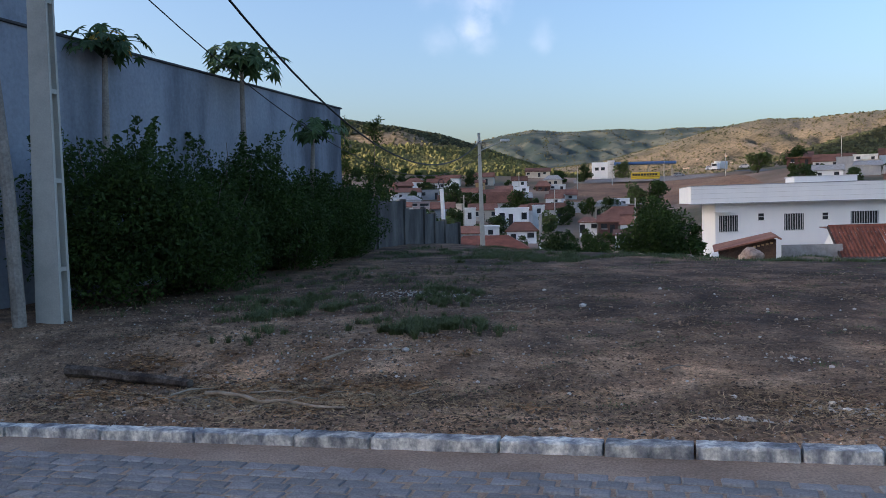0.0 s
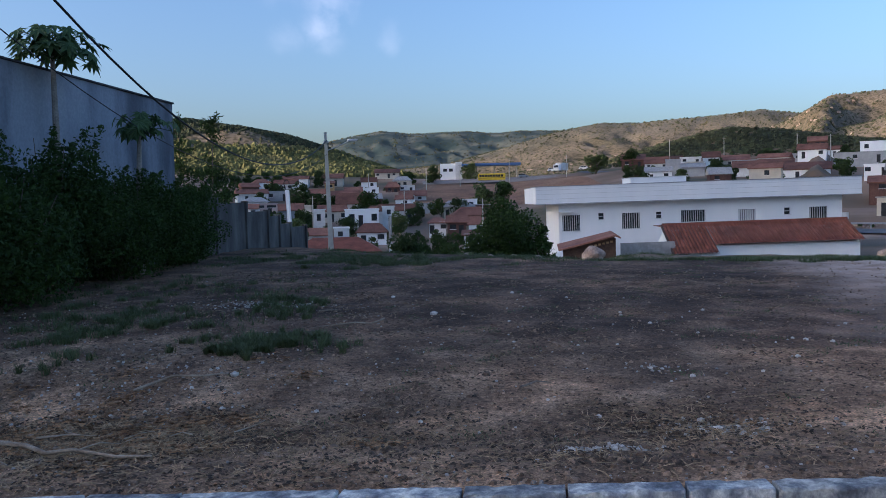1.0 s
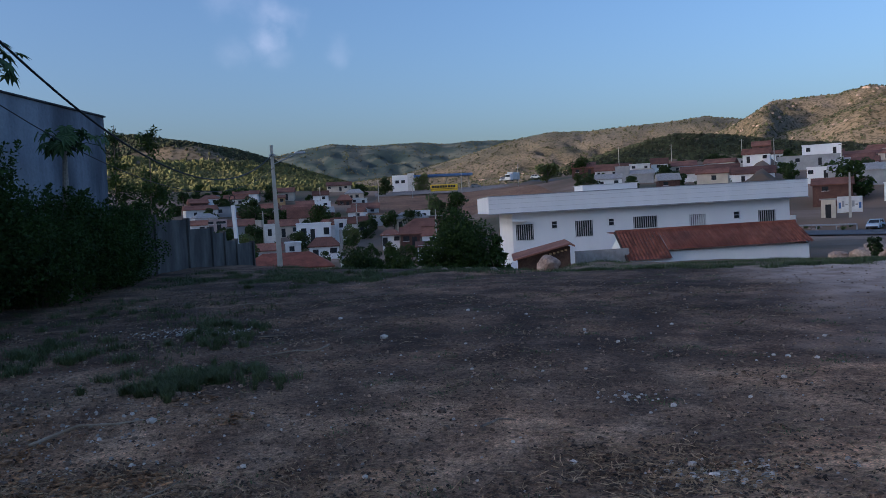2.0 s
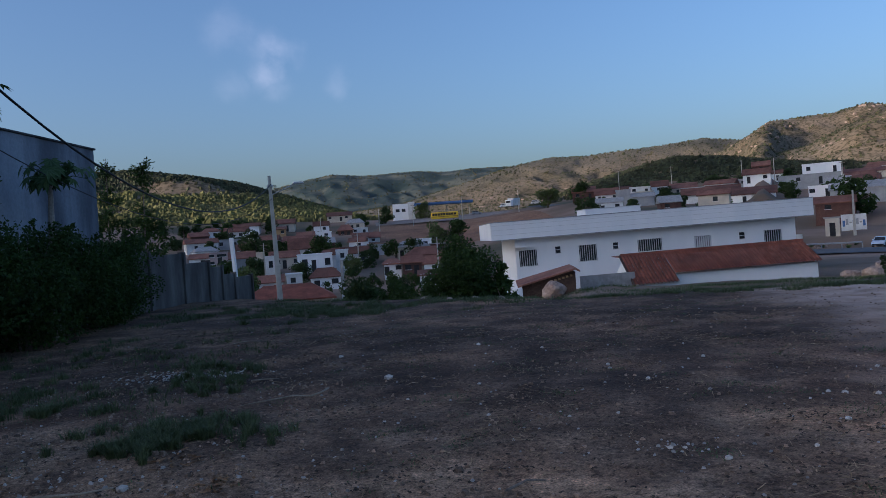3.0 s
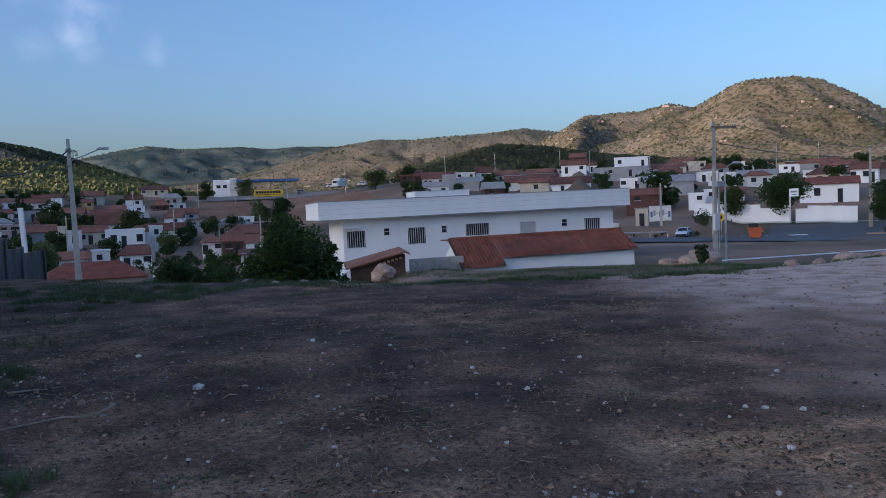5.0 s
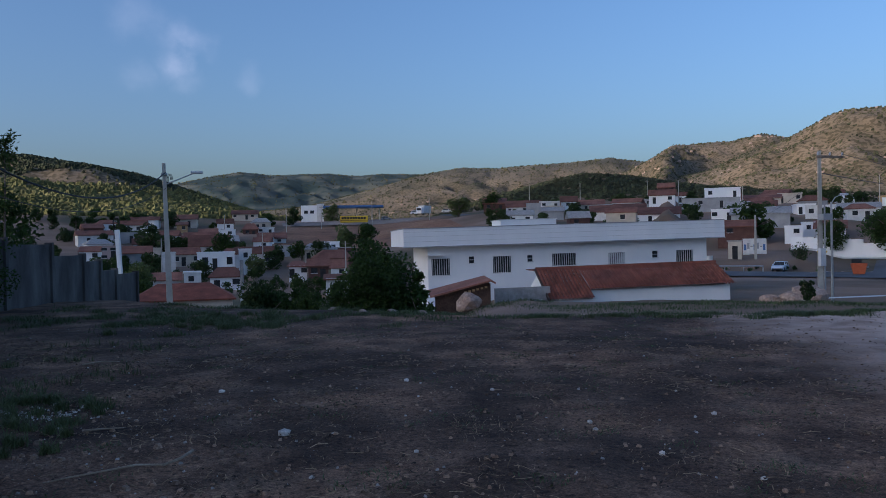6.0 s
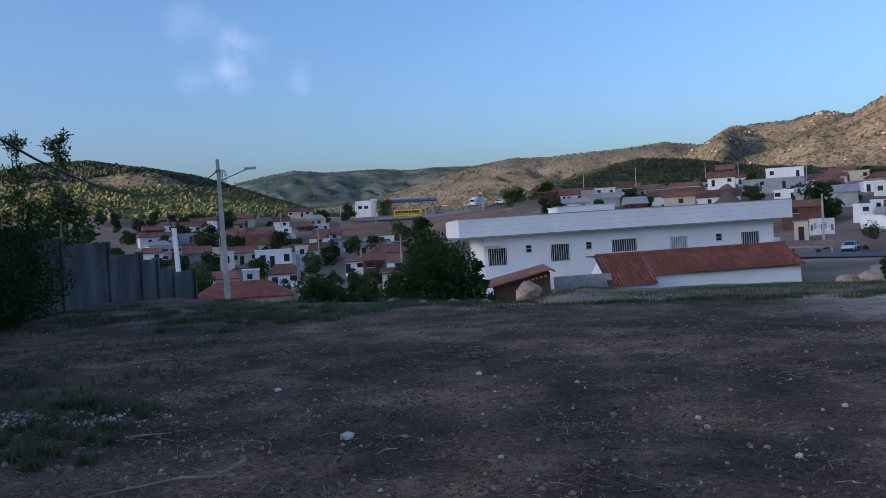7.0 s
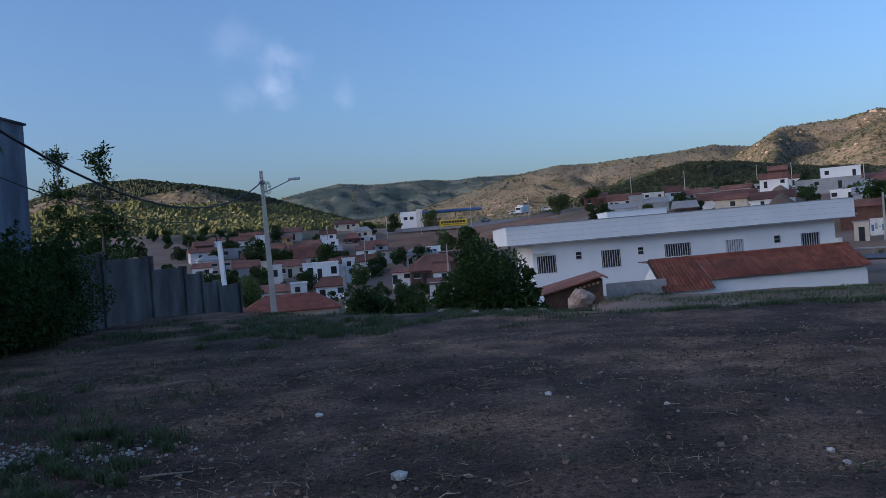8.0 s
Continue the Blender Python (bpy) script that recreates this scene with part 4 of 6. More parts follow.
house(77.6, 171.9, 4.4, 11.6, 12.0, 2.2, -25, "gable", 1.5, GREY, CONCRETE, 0, 1, "wide shed with grey sloping roof sheets")
house(65.3, 155.5, 1.6, 6.7, 8.0, 2.2, -23, "gable", 1.2, BRICK, TILE_OLD, 1, 1, "dark red brick house with a tiled roof")
house(110.3, 241.6, 10.9, 11.0, 9.0, 2.2, -25, "gable", 1.2, CREAM, TILE_OLD, 3, 1, "cream house with a red tile roof behind the shed")
house(125.5, 254.3, 12.0, 7.1, 9.0, 3.0, -26, "flat", 0.0, CREAM, TILE_OLD, 2, 1, "tall cream house on the slope")
house(81.2, 159.1, 2.0, 2.4, 6.0, 2.2, -27, "flat", 0.0, WHITE, TILE_OLD, 1, 1, "white yard house beside trees")
house(75.7, 154.0, 1.3, 3.2, 5.0, 2.2, -27, "flat", 0.0, WHITE, TILE_OLD, 1, 1, "small white roadside house")
house(83.2, 154.6, 1.0, 5.3, 8.0, 2.2, -29, "gable", 1.4, WHITE_OLD, TILE_OLD, 1, 1, "house with a weathered red tile roof behind the wall")
house(122.0, 210.7, 6.6, 10.2, 9.0, 2.2, -30, "gable", 1.4, WHITE_OLD, CONCRETE, 3, 1, "row of houses with grey roofs on the slope")
house(147.7, 265.2, 11.4, 9.2, 8.0, 2.2, -29, "flat", 0.0, WHITE_OLD, TILE_OLD, 3, 1, "low white house far up the slope")
house(168.7, 264.1, 12.1, 13.9, 9.0, 2.2, -33, "flat", 0.0, OCHRE, TILE_OLD, 4, 1, "far ochre house with a long parapet")
house(129.3, 196.7, 6.6, 4.7, 8.0, 2.2, -34, "flat", 0.0, WHITE, TILE_OLD, 2, 1, "white house with flat roof and roof rail")
house(135.7, 196.0, 5.5, 6.6, 9.0, 2.2, -35, "gable", 1.5, WHITE_OLD, TILE_OLD, 2, 1, "house with red tile roof and pale wall")
house(184.2, 259.6, 11.6, 13.2, 9.0, 2.2, -36, "flat", 0.0, WHITE_OLD, TILE_OLD, 4, 1, "long pale house high on the slope")
house(158.6, 210.2, 8.7, 5.6, 9.0, 2.5, -37, "flat", 0.0, BRICK, TILE_OLD, 1, 1, "brick house with unplastered side wall")
house(98.2, 145.3, 0.4, 10.2, 10.0, 4.1, -35, "gable", 1.3, WHITE, TILE, 2, 1, "white building with a long red tile roof")



# ---- shrubs and papaya trees along the wall ----
def shrub(x, y, width, height, label, seed, leaves=7000, size=0.052):
    rng = np.random.RandomState(seed)
    z = float(ground_z(x, y))
    ob = thing("shrub", pose(x, y, z), label, "shrub", "shrubs along the wall")
    for k in range(7):
        bm = bmesh.new()
        a, q = rng.uniform(0, 6.28), rng.uniform(0.1, 0.35) * width
        tube(bm, [(0.15 * math.cos(a), 0.15 * math.sin(a), -0.1), (0.6 * q * math.cos(a), 0.6 * q * math.sin(a), height * 0.45), (q * math.cos(a), q * math.sin(a), height * rng.uniform(0.75, 0.98))], [0.035, 0.022, 0.006], 5)
        part("stem", bm, BARK, ob)
    pts = [crown_points((0, 0, 0), width * 1.12, height * 0.88, 0.0, int(leaves * 1.9), rng, 44)]
    for k in range(13):                      # upright leafy shoots that break the outline
        a, q = rng.uniform(0, 6.28), rng.uniform(0.0, 0.40) * width
        h0, h1 = height * rng.uniform(0.5, 0.7), height * rng.uniform(0.80, 1.08)
        u = rng.uniform(size=(leaves // 60, 1))
        c = np.array([(q * math.cos(a), q * math.sin(a), h0)]) + u * np.array([(0.45 * math.cos(a), 0.45 * math.sin(a), h1 - h0)])
        pts.append(c + rng.normal(size=c.shape) * np.array([(0.17, 0.17, 0.06)]) * (1.15 - u))
    p = np.concatenate(pts)
    p = p[p[:, 2] > 0.02]
    cr = new("foliage", leaf_mesh("foliage", p, size, LEAF, rng=rng))
    cr.parent = ob
    return ob


shrub(-8.95, 12.0, 3.6, 3.3, "dense dark green shrub reaching the ground beside the pole", 3, 11000)
shrub(-8.75, 14.2, 3.3, 2.35, "lower dense dark green shrub against the wall", 4, 9000)
shrub(-9.2, 16.7, 3.0, 3.4, "tall dark green shrub with upright shoots", 5, 10000)
shrub(-9.2, 19.0, 2.9, 2.6, "spreading dark green shrub with low skirts", 6, 9000)
shrub(-9.45, 21.2, 2.9, 2.7, "dark green shrub under a papaya tree", 7, 9000)
shrub(-9.7, 23.6, 2.7, 2.5, "rounded dark green shrub near the wall's end", 8, 7500)
shrub(-10.35, 26.6, 2.3, 2.6, "low dark green shrub past the wall's end", 9, 5500)


def papaya(x, y, height, lean, spread, label, seed, n=22, dry=0, droop=0.35, z=None):
    """A bare ringed trunk with a flat crown of lobed leaves on long stalks."""
    rng = np.random.RandomState(seed)
    z = float(ground_z(x, y)) if z is None else z
    ob = thing("papaya_tree", pose(x, y, z), label, "tree", "papaya trees")
    bm = bmesh.new()
    top = Vector((lean[0], lean[1], height))
    pts = [Vector((0, 0, -0.2)), Vector((lean[0] * 0.2, lean[1] * 0.2, height * 0.35)), Vector((lean[0] * 0.55, lean[1] * 0.55, height * 0.7)), top]
    tube(bm, pts, [0.105, 0.095, 0.075, 0.05], 10)
    part("trunk", bm, TRUNK, ob)
    for k in range(n):
        a = 2.4 * k + rng.uniform(-0.3, 0.3)
        reach = spread * rng.uniform(0.15, 1.0)
        rise = (rng.uniform(-0.22, 0.26) + 0.26 * (1 - (reach / spread) ** 2)) * spread
        tip = top + Vector((reach * math.cos(a), reach * math.sin(a), rise))
        bm = bmesh.new()
        tube(bm, [top - Vector((0, 0, 0.02 * k % 0.3)), top.lerp(tip, 0.6) + Vector((0, 0, 0.08)), tip], [0.014, 0.011, 0.008], 4)
        stalk_faces = len(bm.faces)
        out = Vector((math.cos(a), math.sin(a), -droop - rng.uniform(-0.2, 1.2))).normalized()
        side = Vector((-math.sin(a), math.cos(a), rng.uniform(-0.3, 0.3))).normalized()
        size = spread * rng.uniform(0.24, 0.40)
        c = bm.verts.new(tip)
        nrm = out.cross(side)
        prev = None
        first = None
        for j in range(15):                  # seven lobes
            th = -2.5 + 5.0 * j / 14
            rad = size * (1.0 if j % 2 else 0.50) * (0.75 + 0.25 * math.cos(th))
            v = bm.verts.new(tip + out * rad * math.cos(th) + side * rad * math.sin(th) - nrm * 0.18 * rad * (j % 2) + Vector((0, 0, -0.12 * rad)))
            if prev:
                bm.faces.new((c, prev, v))
            prev = v
        part("leaf", bm, PAPAYA_DRY if k < dry else PAPAYA, ob)
    return ob


papaya(-10.3, 13.45, 5.0, (0.0, 0.1), 0.85, "slender papaya tree with one yellowed leaf", 21, 58, 4)
papaya(-10.25, 18.8, 5.45, (-0.02, 0.0), 1.1, "slender leaning papaya tree with a flat crown", 22, 66)
papaya(-9.35, 20.9, 3.75, (0.10, 0.0), 0.95, "young papaya tree with drooping leaves above shrubs", 23, 34, 0, 0.9)
papaya(-8.48, 9.22, 5.6, (-0.42, -0.1), 0.9, "bare leaning papaya trunk beside the concrete pole", 24, 12)


def sapling(x, y, height, label, seed):
    rng = np.random.RandomState(seed)
    z = float(ground_z(x, y))
    ob = thing("sapling", pose(x, y, z), label, "tree")
    bm = bmesh.new()
    tube(bm, [(0, 0, -0.1), (0.05, 0, height * 0.5), (0.12, 0, height)], [0.05, 0.03, 0.008], 6)
    part("stem", bm, BARK, ob)
    pts = []
    for k in range(26):
        h = height * rng.uniform(0.35, 1.0)
        a = rng.uniform(0, 6.28)
        q = (1.15 - h / height) * rng.uniform(0.6, 1.3) + 0.15
        u = rng.uniform(size=(70, 1))
        c = np.array([(0.1, 0, h)]) + u * np.array([(q * math.cos(a), q * math.sin(a), 0.25 - 0.3 * q)])
        pts.append(c + rng.normal(size=c.shape) * 0.09)
    cr = new("foliage", leaf_mesh("foliage", np.concatenate(pts), 0.055, LEAF, rng=rng, long=2.6))
    cr.parent = ob


sapling(-13.0, 31.5, 5.5, "slim feathery sapling behind the slab fence", 31)
sapling(-11.45, 31.0, 5.1, "slim wind-bent sapling behind the slab fence", 32)
tree(-12.4, 33.0, 2.9, 3.0, "dark bushy tree behind the slab fence", 0.2, 2600, 0.12, LEAF, seed=33)
tree(-0.35, 40.0, 5.4, 4.9, "dark dense tree rising beyond the lot's edge", 0.2, 17000, 0.10, LEAF, seed=34, z=-3.3, clumps=46)
tree(1.35, 39.0, 3.9, 1.7, "ragged leafy shoots beside the dark tree", 0.8, 900, 0.16, LEAF, seed=35, z=-3.0)
tree(-6.1, 45.5, 5.0, 3.0, "green tree below the lot's edge", 0.6, 6500, 0.10, LEAF_FAR, seed=36, z=-4.7, clumps=26)
tree(-4.8, 46.5, 4.8, 3.2, "round dark tree below the lot's edge", 0.6, 6500, 0.10, LEAF, seed=37, z=-4.8, clumps=26)
tree(-3.7, 45.6, 4.6, 2.8, "dark tree below the lot's edge", 0.6, 5600, 0.10, LEAF, seed=38, z=-4.8, clumps=24)

# trees among the houses
TREES = ((17.2, 125, 440, 395, 5.5), (11.7, 200, 405, 376, 7), (13.2, 150, 452, 412, 5), (9.6, 165, 452, 432, 5), (6.5, 190, 440, 415, 6),
         (5.2, 190, 432, 410, 6), (3.4, 215, 425, 408, 8), (1.9, 215, 425, 405, 8), (7.0, 310, 355, 340, 8), (4.3, 318, 352, 335, 8),
         (8.7, 300, 372, 352, 6), (14.9, 290, 372, 350, 7), (-4.5, 275, 330, 316, 9), (-6.8, 270, 330, 312, 8), (16.2, 220, 400, 372, 9))
for k, (az, dist, _, _, width) in enumerate(TREES):
    tx, ty = 0.7 - dist * math.sin(radians(az)), 3.7 + dist * math.cos(radians(az))
    tree(tx, ty, width * 0.85, width, "bushy green tree between the houses", 0.4, 1500, width * 0.05, (LEAF_FAR, LEAF_PALE, LEAF)[(k + 1) % 3], seed=50 + k)
tree(79.8, 131.0, 7.6, 9.5, "broad dark tree behind the white wall", 1.0, 5200, 0.25, LEAF, seed=70, z=-1.6, clumps=34)
tree(73.0, 136.0, 5.8, 6.5, "dark tree behind the white wall", 0.8, 3200, 0.22, LEAF, seed=71, z=-1.6, clumps=34)
tree(86.2, 113.6, 6.6, 7.0, "broad dark roadside tree", 0.6, 4800, 0.22, LEAF, seed=72, z=-2.6, clumps=34)
tree(60.5, 122.0, 3.4, 3.6, "small thin roadside tree", 0.8, 500, 0.2, LEAF_FAR, seed=73, z=-2.6)
tree(70.5, 160.0, 7.0, 10.0, "dark tree among the houses on the slope", 0.5, 1400, 0.5, LEAF, seed=74)
tree(21.9, 46.5, 1.35, 0.95, "small green bush beside rocks", 0.0, 900, 0.085, LEAF_FAR, "bush", seed=75)


# ---- filling station, bus and vehicles on the far slope ----
def station():
    ob = thing("filling_station", pose(-31.5, 327, 11.2, 0, 0, 3), "white filling-station block with a thin blue canopy", "filling station")
    part("office", boxed(-4.2, 4.2, 0, 7, -3, 6.0, bevel=0.05), WHITE, ob)
    part("tower", boxed(2.0, 4.6, -0.4, 4, -3, 6.6, bevel=0.05), WHITE_OLD, ob)
    part("canopy", boxed(4.6, 28.0, -5, 3, 4.7, 5.6, bevel=0.05), BLUE, ob, "thin blue canopy")
    for u in (10.5, 17.5, 23.5, 26.5):
        part("column", boxed(u - 0.2, u + 0.2, -1.2, -0.8, -3, 4.7, bevel=0.03), CREAM, ob)
    for u in (-3.0, -0.6):
        part("window", boxed(u, u + 1.5, -0.06, 0, 2.8, 4.0), GLASS, ob)


station()


def wheel(parent, x, y, r):
    bm = bmesh.new()
    tube(bm, [(x, y - 0.11, r), (x, y + 0.11, r)], [r, r], 16)
    w = part("wheel", bm, TYRE, parent)
    bm = bmesh.new()
    tube(bm, [(x, y - 0.125, r), (x, y - 0.09, r)], [r * 0.58, r * 0.58], 12)
    part("rim", bm, METAL, w)


def bus():
    ob = thing("bus", pose(-14.2, 311, 9.35, 0, 0, 3), "yellow school bus parked on the far terrace", "bus")
    part("body", boxed(-5.2, 5.2, 0, 2.4, 0.45, 2.95, bevel=0.22), YELLOW, ob)
    for k in range(9):
        part("window", boxed(-4.7 + 1.02 * k, -3.85 + 1.02 * k, -0.03, 0.0, 1.65, 2.5), GLASS, ob)
    part("stripe", boxed(-5.1, 5.1, -0.02, 0.0, 1.15, 1.3), DARK, ob)
    for u in (-3.4, 3.3):
        wheel(ob, u, 0.2, 0.48)
        wheel(ob, u, 2.2, 0.48)


bus()


def car(x, y, z, yaw, paint, label):
    """A small hatchback: lower body with wheel arches, a narrower glazed cabin, roof, lamps, bumpers, mirrors."""
    ob = thing("car", pose(x, y, z, 0, 0, yaw), label, "car", "parked cars")

    def loft(sections):
        bm = bmesh.new()
        rings = [[bm.verts.new(p) for p in ring] for ring in sections]
        for p, q in zip(rings, rings[1:]):
            for k in range(len(p)):
                j = (k + 1) % len(p)
                bm.faces.new((p[k], p[j], q[j], q[k]))
        bm.faces.new(rings[0][::-1])
        bm.faces.new(rings[-1])
        return bm

    low = [(-2.0, 0.36), (-2.03, 0.62), (-1.95, 0.90), (-1.3, 0.96), (0.85, 0.95), (1.55, 0.86), (1.95, 0.72), (2.02, 0.50), (1.98, 0.30)]
    low += [(1.62, 0.26)] + [(1.25 + 0.36 * math.cos(k), 0.32 + 0.36 * math.sin(k)) for k in (0.3, 1.0, 1.57, 2.1, 2.8)] + [(0.86, 0.26), (-0.92, 0.26)]
    low += [(-1.3 + 0.36 * math.cos(k), 0.32 + 0.36 * math.sin(k)) for k in (0.3, 1.0, 1.57, 2.1, 2.8)] + [(-1.72, 0.28)]
    part("body", loft([[(u * q, w, h) for u, h in low] for w, q in ((0.0, 0.97), (0.06, 1.0), (1.59, 1.0), (1.65, 0.97))]), paint, ob)
    part("cabin_glass", loft([[(u, w0, h0) for u, w0, h0 in ring] for ring in
                              ([(-1.72, 0.07, 0.94), (0.98, 0.07, 0.94), (0.98, 1.58, 0.94), (-1.72, 1.58, 0.94)],
                               [(-1.48, 0.17, 1.36), (0.36, 0.17, 1.38), (0.36, 1.48, 1.38), (-1.48, 1.48, 1.36)])]), GLASS, ob, "dark car windows")
    part("roof", loft([[(-1.52, 0.15, 1.36), (0.40, 0.15, 1.38), (0.40, 1.50, 1.38), (-1.52, 1.50, 1.36)],
                       [(-1.38, 0.24, 1.44), (0.22, 0.24, 1.46), (0.22, 1.41, 1.46), (-1.38, 1.41, 1.44)]]), paint, ob)
    for u0, u1 in ((-1.70, -1.48), (-0.42, -0.42), (0.94, 0.36)):
        for w0, w1 in ((0.055, 0.155), (1.555, 1.455)):
            bm = bmesh.new()
            tube(bm, [(u0, w0 + 0.01, 0.95), (u1, w1 + 0.01, 1.38)], [0.045, 0.04], 6)
            part("pillar", bm, paint, ob)
    for w0 in (0.10, 1.15):
        part("headlight", boxed(1.78, 1.98, w0, w0 + 0.38, 0.62, 0.76, bevel=0.03), GRILLE, ob)
        part("tail_light", boxed(-2.05, -1.93, w0, w0 + 0.36, 0.66, 0.86, bevel=0.02), ORANGE, ob)
    part("bumper", boxed(1.92, 2.08, 0.08, 1.57, 0.32, 0.50, bevel=0.04), TYRE, ob)
    part("bumper", boxed(-2.10, -1.95, 0.08, 1.57, 0.34, 0.54, bevel=0.04), paint, ob)
    for w0 in (-0.13, 1.65):
        part("mirror", boxed(0.55, 0.70, w0, w0 + 0.13, 0.98, 1.10, bevel=0.03), paint, ob)
    for u in (-1.3, 1.25):
        wheel(ob, u, 0.08, 0.32)
        wheel(ob, u, 1.57, 0.32)
    return ob


car(55.0, 119.0, -3.35, 232, CAR_PAINT, "pale blue hatchback car standing on the road")
car(9.0, 305, 12.2, 10, WHITE, "white car parked on the far terrace")
car(-2.0, 316, 10.6, 20, GREY, "grey car parked near the canopy")
car(20.0, 300, 12.4, -15, WHITE_OLD, "white car parked on the far street")


def truck():
    ob = thing("truck", pose(12.6, 303, 11.9, 0, 0, 60), "white box truck on the far terrace", "truck")
    part("cab", boxed(-3.6, -1.8, 0, 2.3, 0.5, 2.7, bevel=0.15), WHITE, ob)
    part("box", boxed(-1.6, 3.6, -0.05, 2.4, 0.7, 3.4, bevel=0.05), WHITE_OLD, ob)
    part("windscreen", boxed(-3.63, -3.58, 0.25, 2.05, 1.6, 2.4), GLASS, ob)
    for u in (-2.8, 2.3):
        wheel(ob, u, 0.2, 0.45)
        wheel(ob, u, 2.1, 0.45)


truck()


# ---- roadside on the right ----
def road_strip(name, a, b, c, d, lift, material, label, n=24, k=8):
    """A strip of road laid over the ground between the lines a-b (near) and c-d (far)."""
    verts, faces = [], []
    for i in range(n + 1):
        for j in range(k + 1):
            u, v = i / n, j / k
            q = [[(1 - u) * (1 - v), u * (1 - v), (1 - u) * v, u * v][m] for m in range(4)]
            x, y = (sum(w * p[m] for w, p in zip(q, (a, b, c, d))) for m in (0, 1))
            z = float(ground_z(x, y)) if a[2] is None else sum(w * p[2] for w, p in zip(q, (a, b, c, d)))
            verts.append((x, y, z + lift))
    for i in range(n):
        for j in range(k):
            q = i * (k + 1) + j
            faces.append((q, q + k + 1, q + k + 2, q + 1))
    return tagged(new(name, mesh_of(name, verts, faces, material, True)), label, "road", kind="structure")


road_strip("road_highway", (30, 119.0, -3.15), (95, 68.0, -3.75), (34, 129.0, -3.1), (110, 82.0, -3.7), 0.0, ASPHALT, "dark asphalt road running past the town")
road_strip("road_side", (63, 108.5, None), (104, 82.0, None), (77, 130.0, None), (114, 98.0, None), 0.07, ASPHALT, "asphalt side street in front of the white wall")
road_strip("pavement_verge", (24.5, 52.4, -2.02), (44, 56.2, -2.08), (24.7, 53.0, -2.0), (44, 57.0, -2.06), 0.0, WHITE_OLD, "pale cement kerb line beside the power pole")
road_strip("road_hill", (36, 262, 8.6), (48, 255, 8.6), (16, 306, 11.9), (24, 306, 12.2), 0.0, ASPHALT, "asphalt street climbing the far slope")
road_strip("road_terrace", (-40, 306, 8.7), (6, 304, 8.9), (-42, 318, 10.2), (12, 318, 11.2), 0.0, DUST, "dusty terrace in front of the filling station")
road_strip("field", (-36, 212, None), (22, 218, None), (-38, 303, None), (16, 302, None), 0.12, RED_EARTH, "open field of reddish bare earth below the terrace", 40, 30)


def street_wall():
    ob = thing("boundary_wall", pose(0, 0, 0), "long white-painted street wall with stepped notches", "wall")
    a, b = Vector((68.0, 139.9, 0)), Vector((87.9, 123.2, 0))
    n = 14
    d = (b - a).normalized()
    side = Vector((-d.y, d.x, 0)) * 0.2
    for k in range(n):
        u0, u1 = k / n, (k + 1) / n
        p, q = a.lerp(b, u0), a.lerp(b, u1 - (0.03 if k == 8 else 0))
        top = 1.41 - 1.26 * u0 - (0.55 if k in (6, 7, 9) else 0) + (0.10 if k < 2 else 0)
        bm = bmesh.new()
        vs = [bm.verts.new(s + o + Vector((0, 0, z))) for z in (-4.5, top) for s, o in ((p, Vector()), (q, Vector()), (q, side), (p, side))]
        for f in ((3, 2, 1, 0), (4, 5, 6, 7), (0, 1, 5, 4), (1, 2, 6, 5), (2, 3, 7, 6), (3, 0, 4, 7)):
            bm.faces.new([vs[i] for i in f])
        part("panel", bm, WHITE, ob)


street_wall()


def signs():
    ob = thing("road_sign", pose(78.2, 126.6, -2.2, 0, 0, -30), "white signboard with grey lines on a pale post", "sign")
    part("post", boxed(-0.12, 0.12, -0.06, 0.06, 0, 5.6, bevel=0.02), GRILLE, ob)
    bd = part("board", boxed(-0.1, 1.3, -0.12, -0.06, 4.3, 5.6, bevel=0.02), WHITE, ob)
    part("line", boxed(0.1, 1.1, -0.13, -0.12, 4.95, 5.25), GREY, bd)
    part("line", boxed(0.25, 0.95, -0.13, -0.12, 4.55, 4.7), GREY, bd)
    ob = thing("warning_sign", pose(53.2, 102.6, -3.4, 0, 0, -27), "yellow diamond warning sign with a dark figure", "sign")
    part("post", boxed(-0.04, 0.04, -0.04, 0.04, 0, 3.3, bevel=0.01), METAL, ob)
    bm = bmesh.new()
    vs = [bm.verts.new((u, y, 3.1 + v)) for y in (-0.09, -0.05) for u, v in ((0, -0.62), (0.62, 0), (0, 0.62), (-0.62, 0))]
    for f in ((0, 1, 2, 3), (7, 6, 5, 4), (0, 4, 5, 1), (1, 5, 6, 2), (2, 6, 7, 3), (3, 7, 4, 0)):
        bm.faces.new([vs[k] for k in f])
    bd = part("board", bm, YELLOW, ob)
    part("symbol", boxed(-0.12, 0.12, -0.10, -0.09, 2.85, 3.35), DARK, bd)


signs()


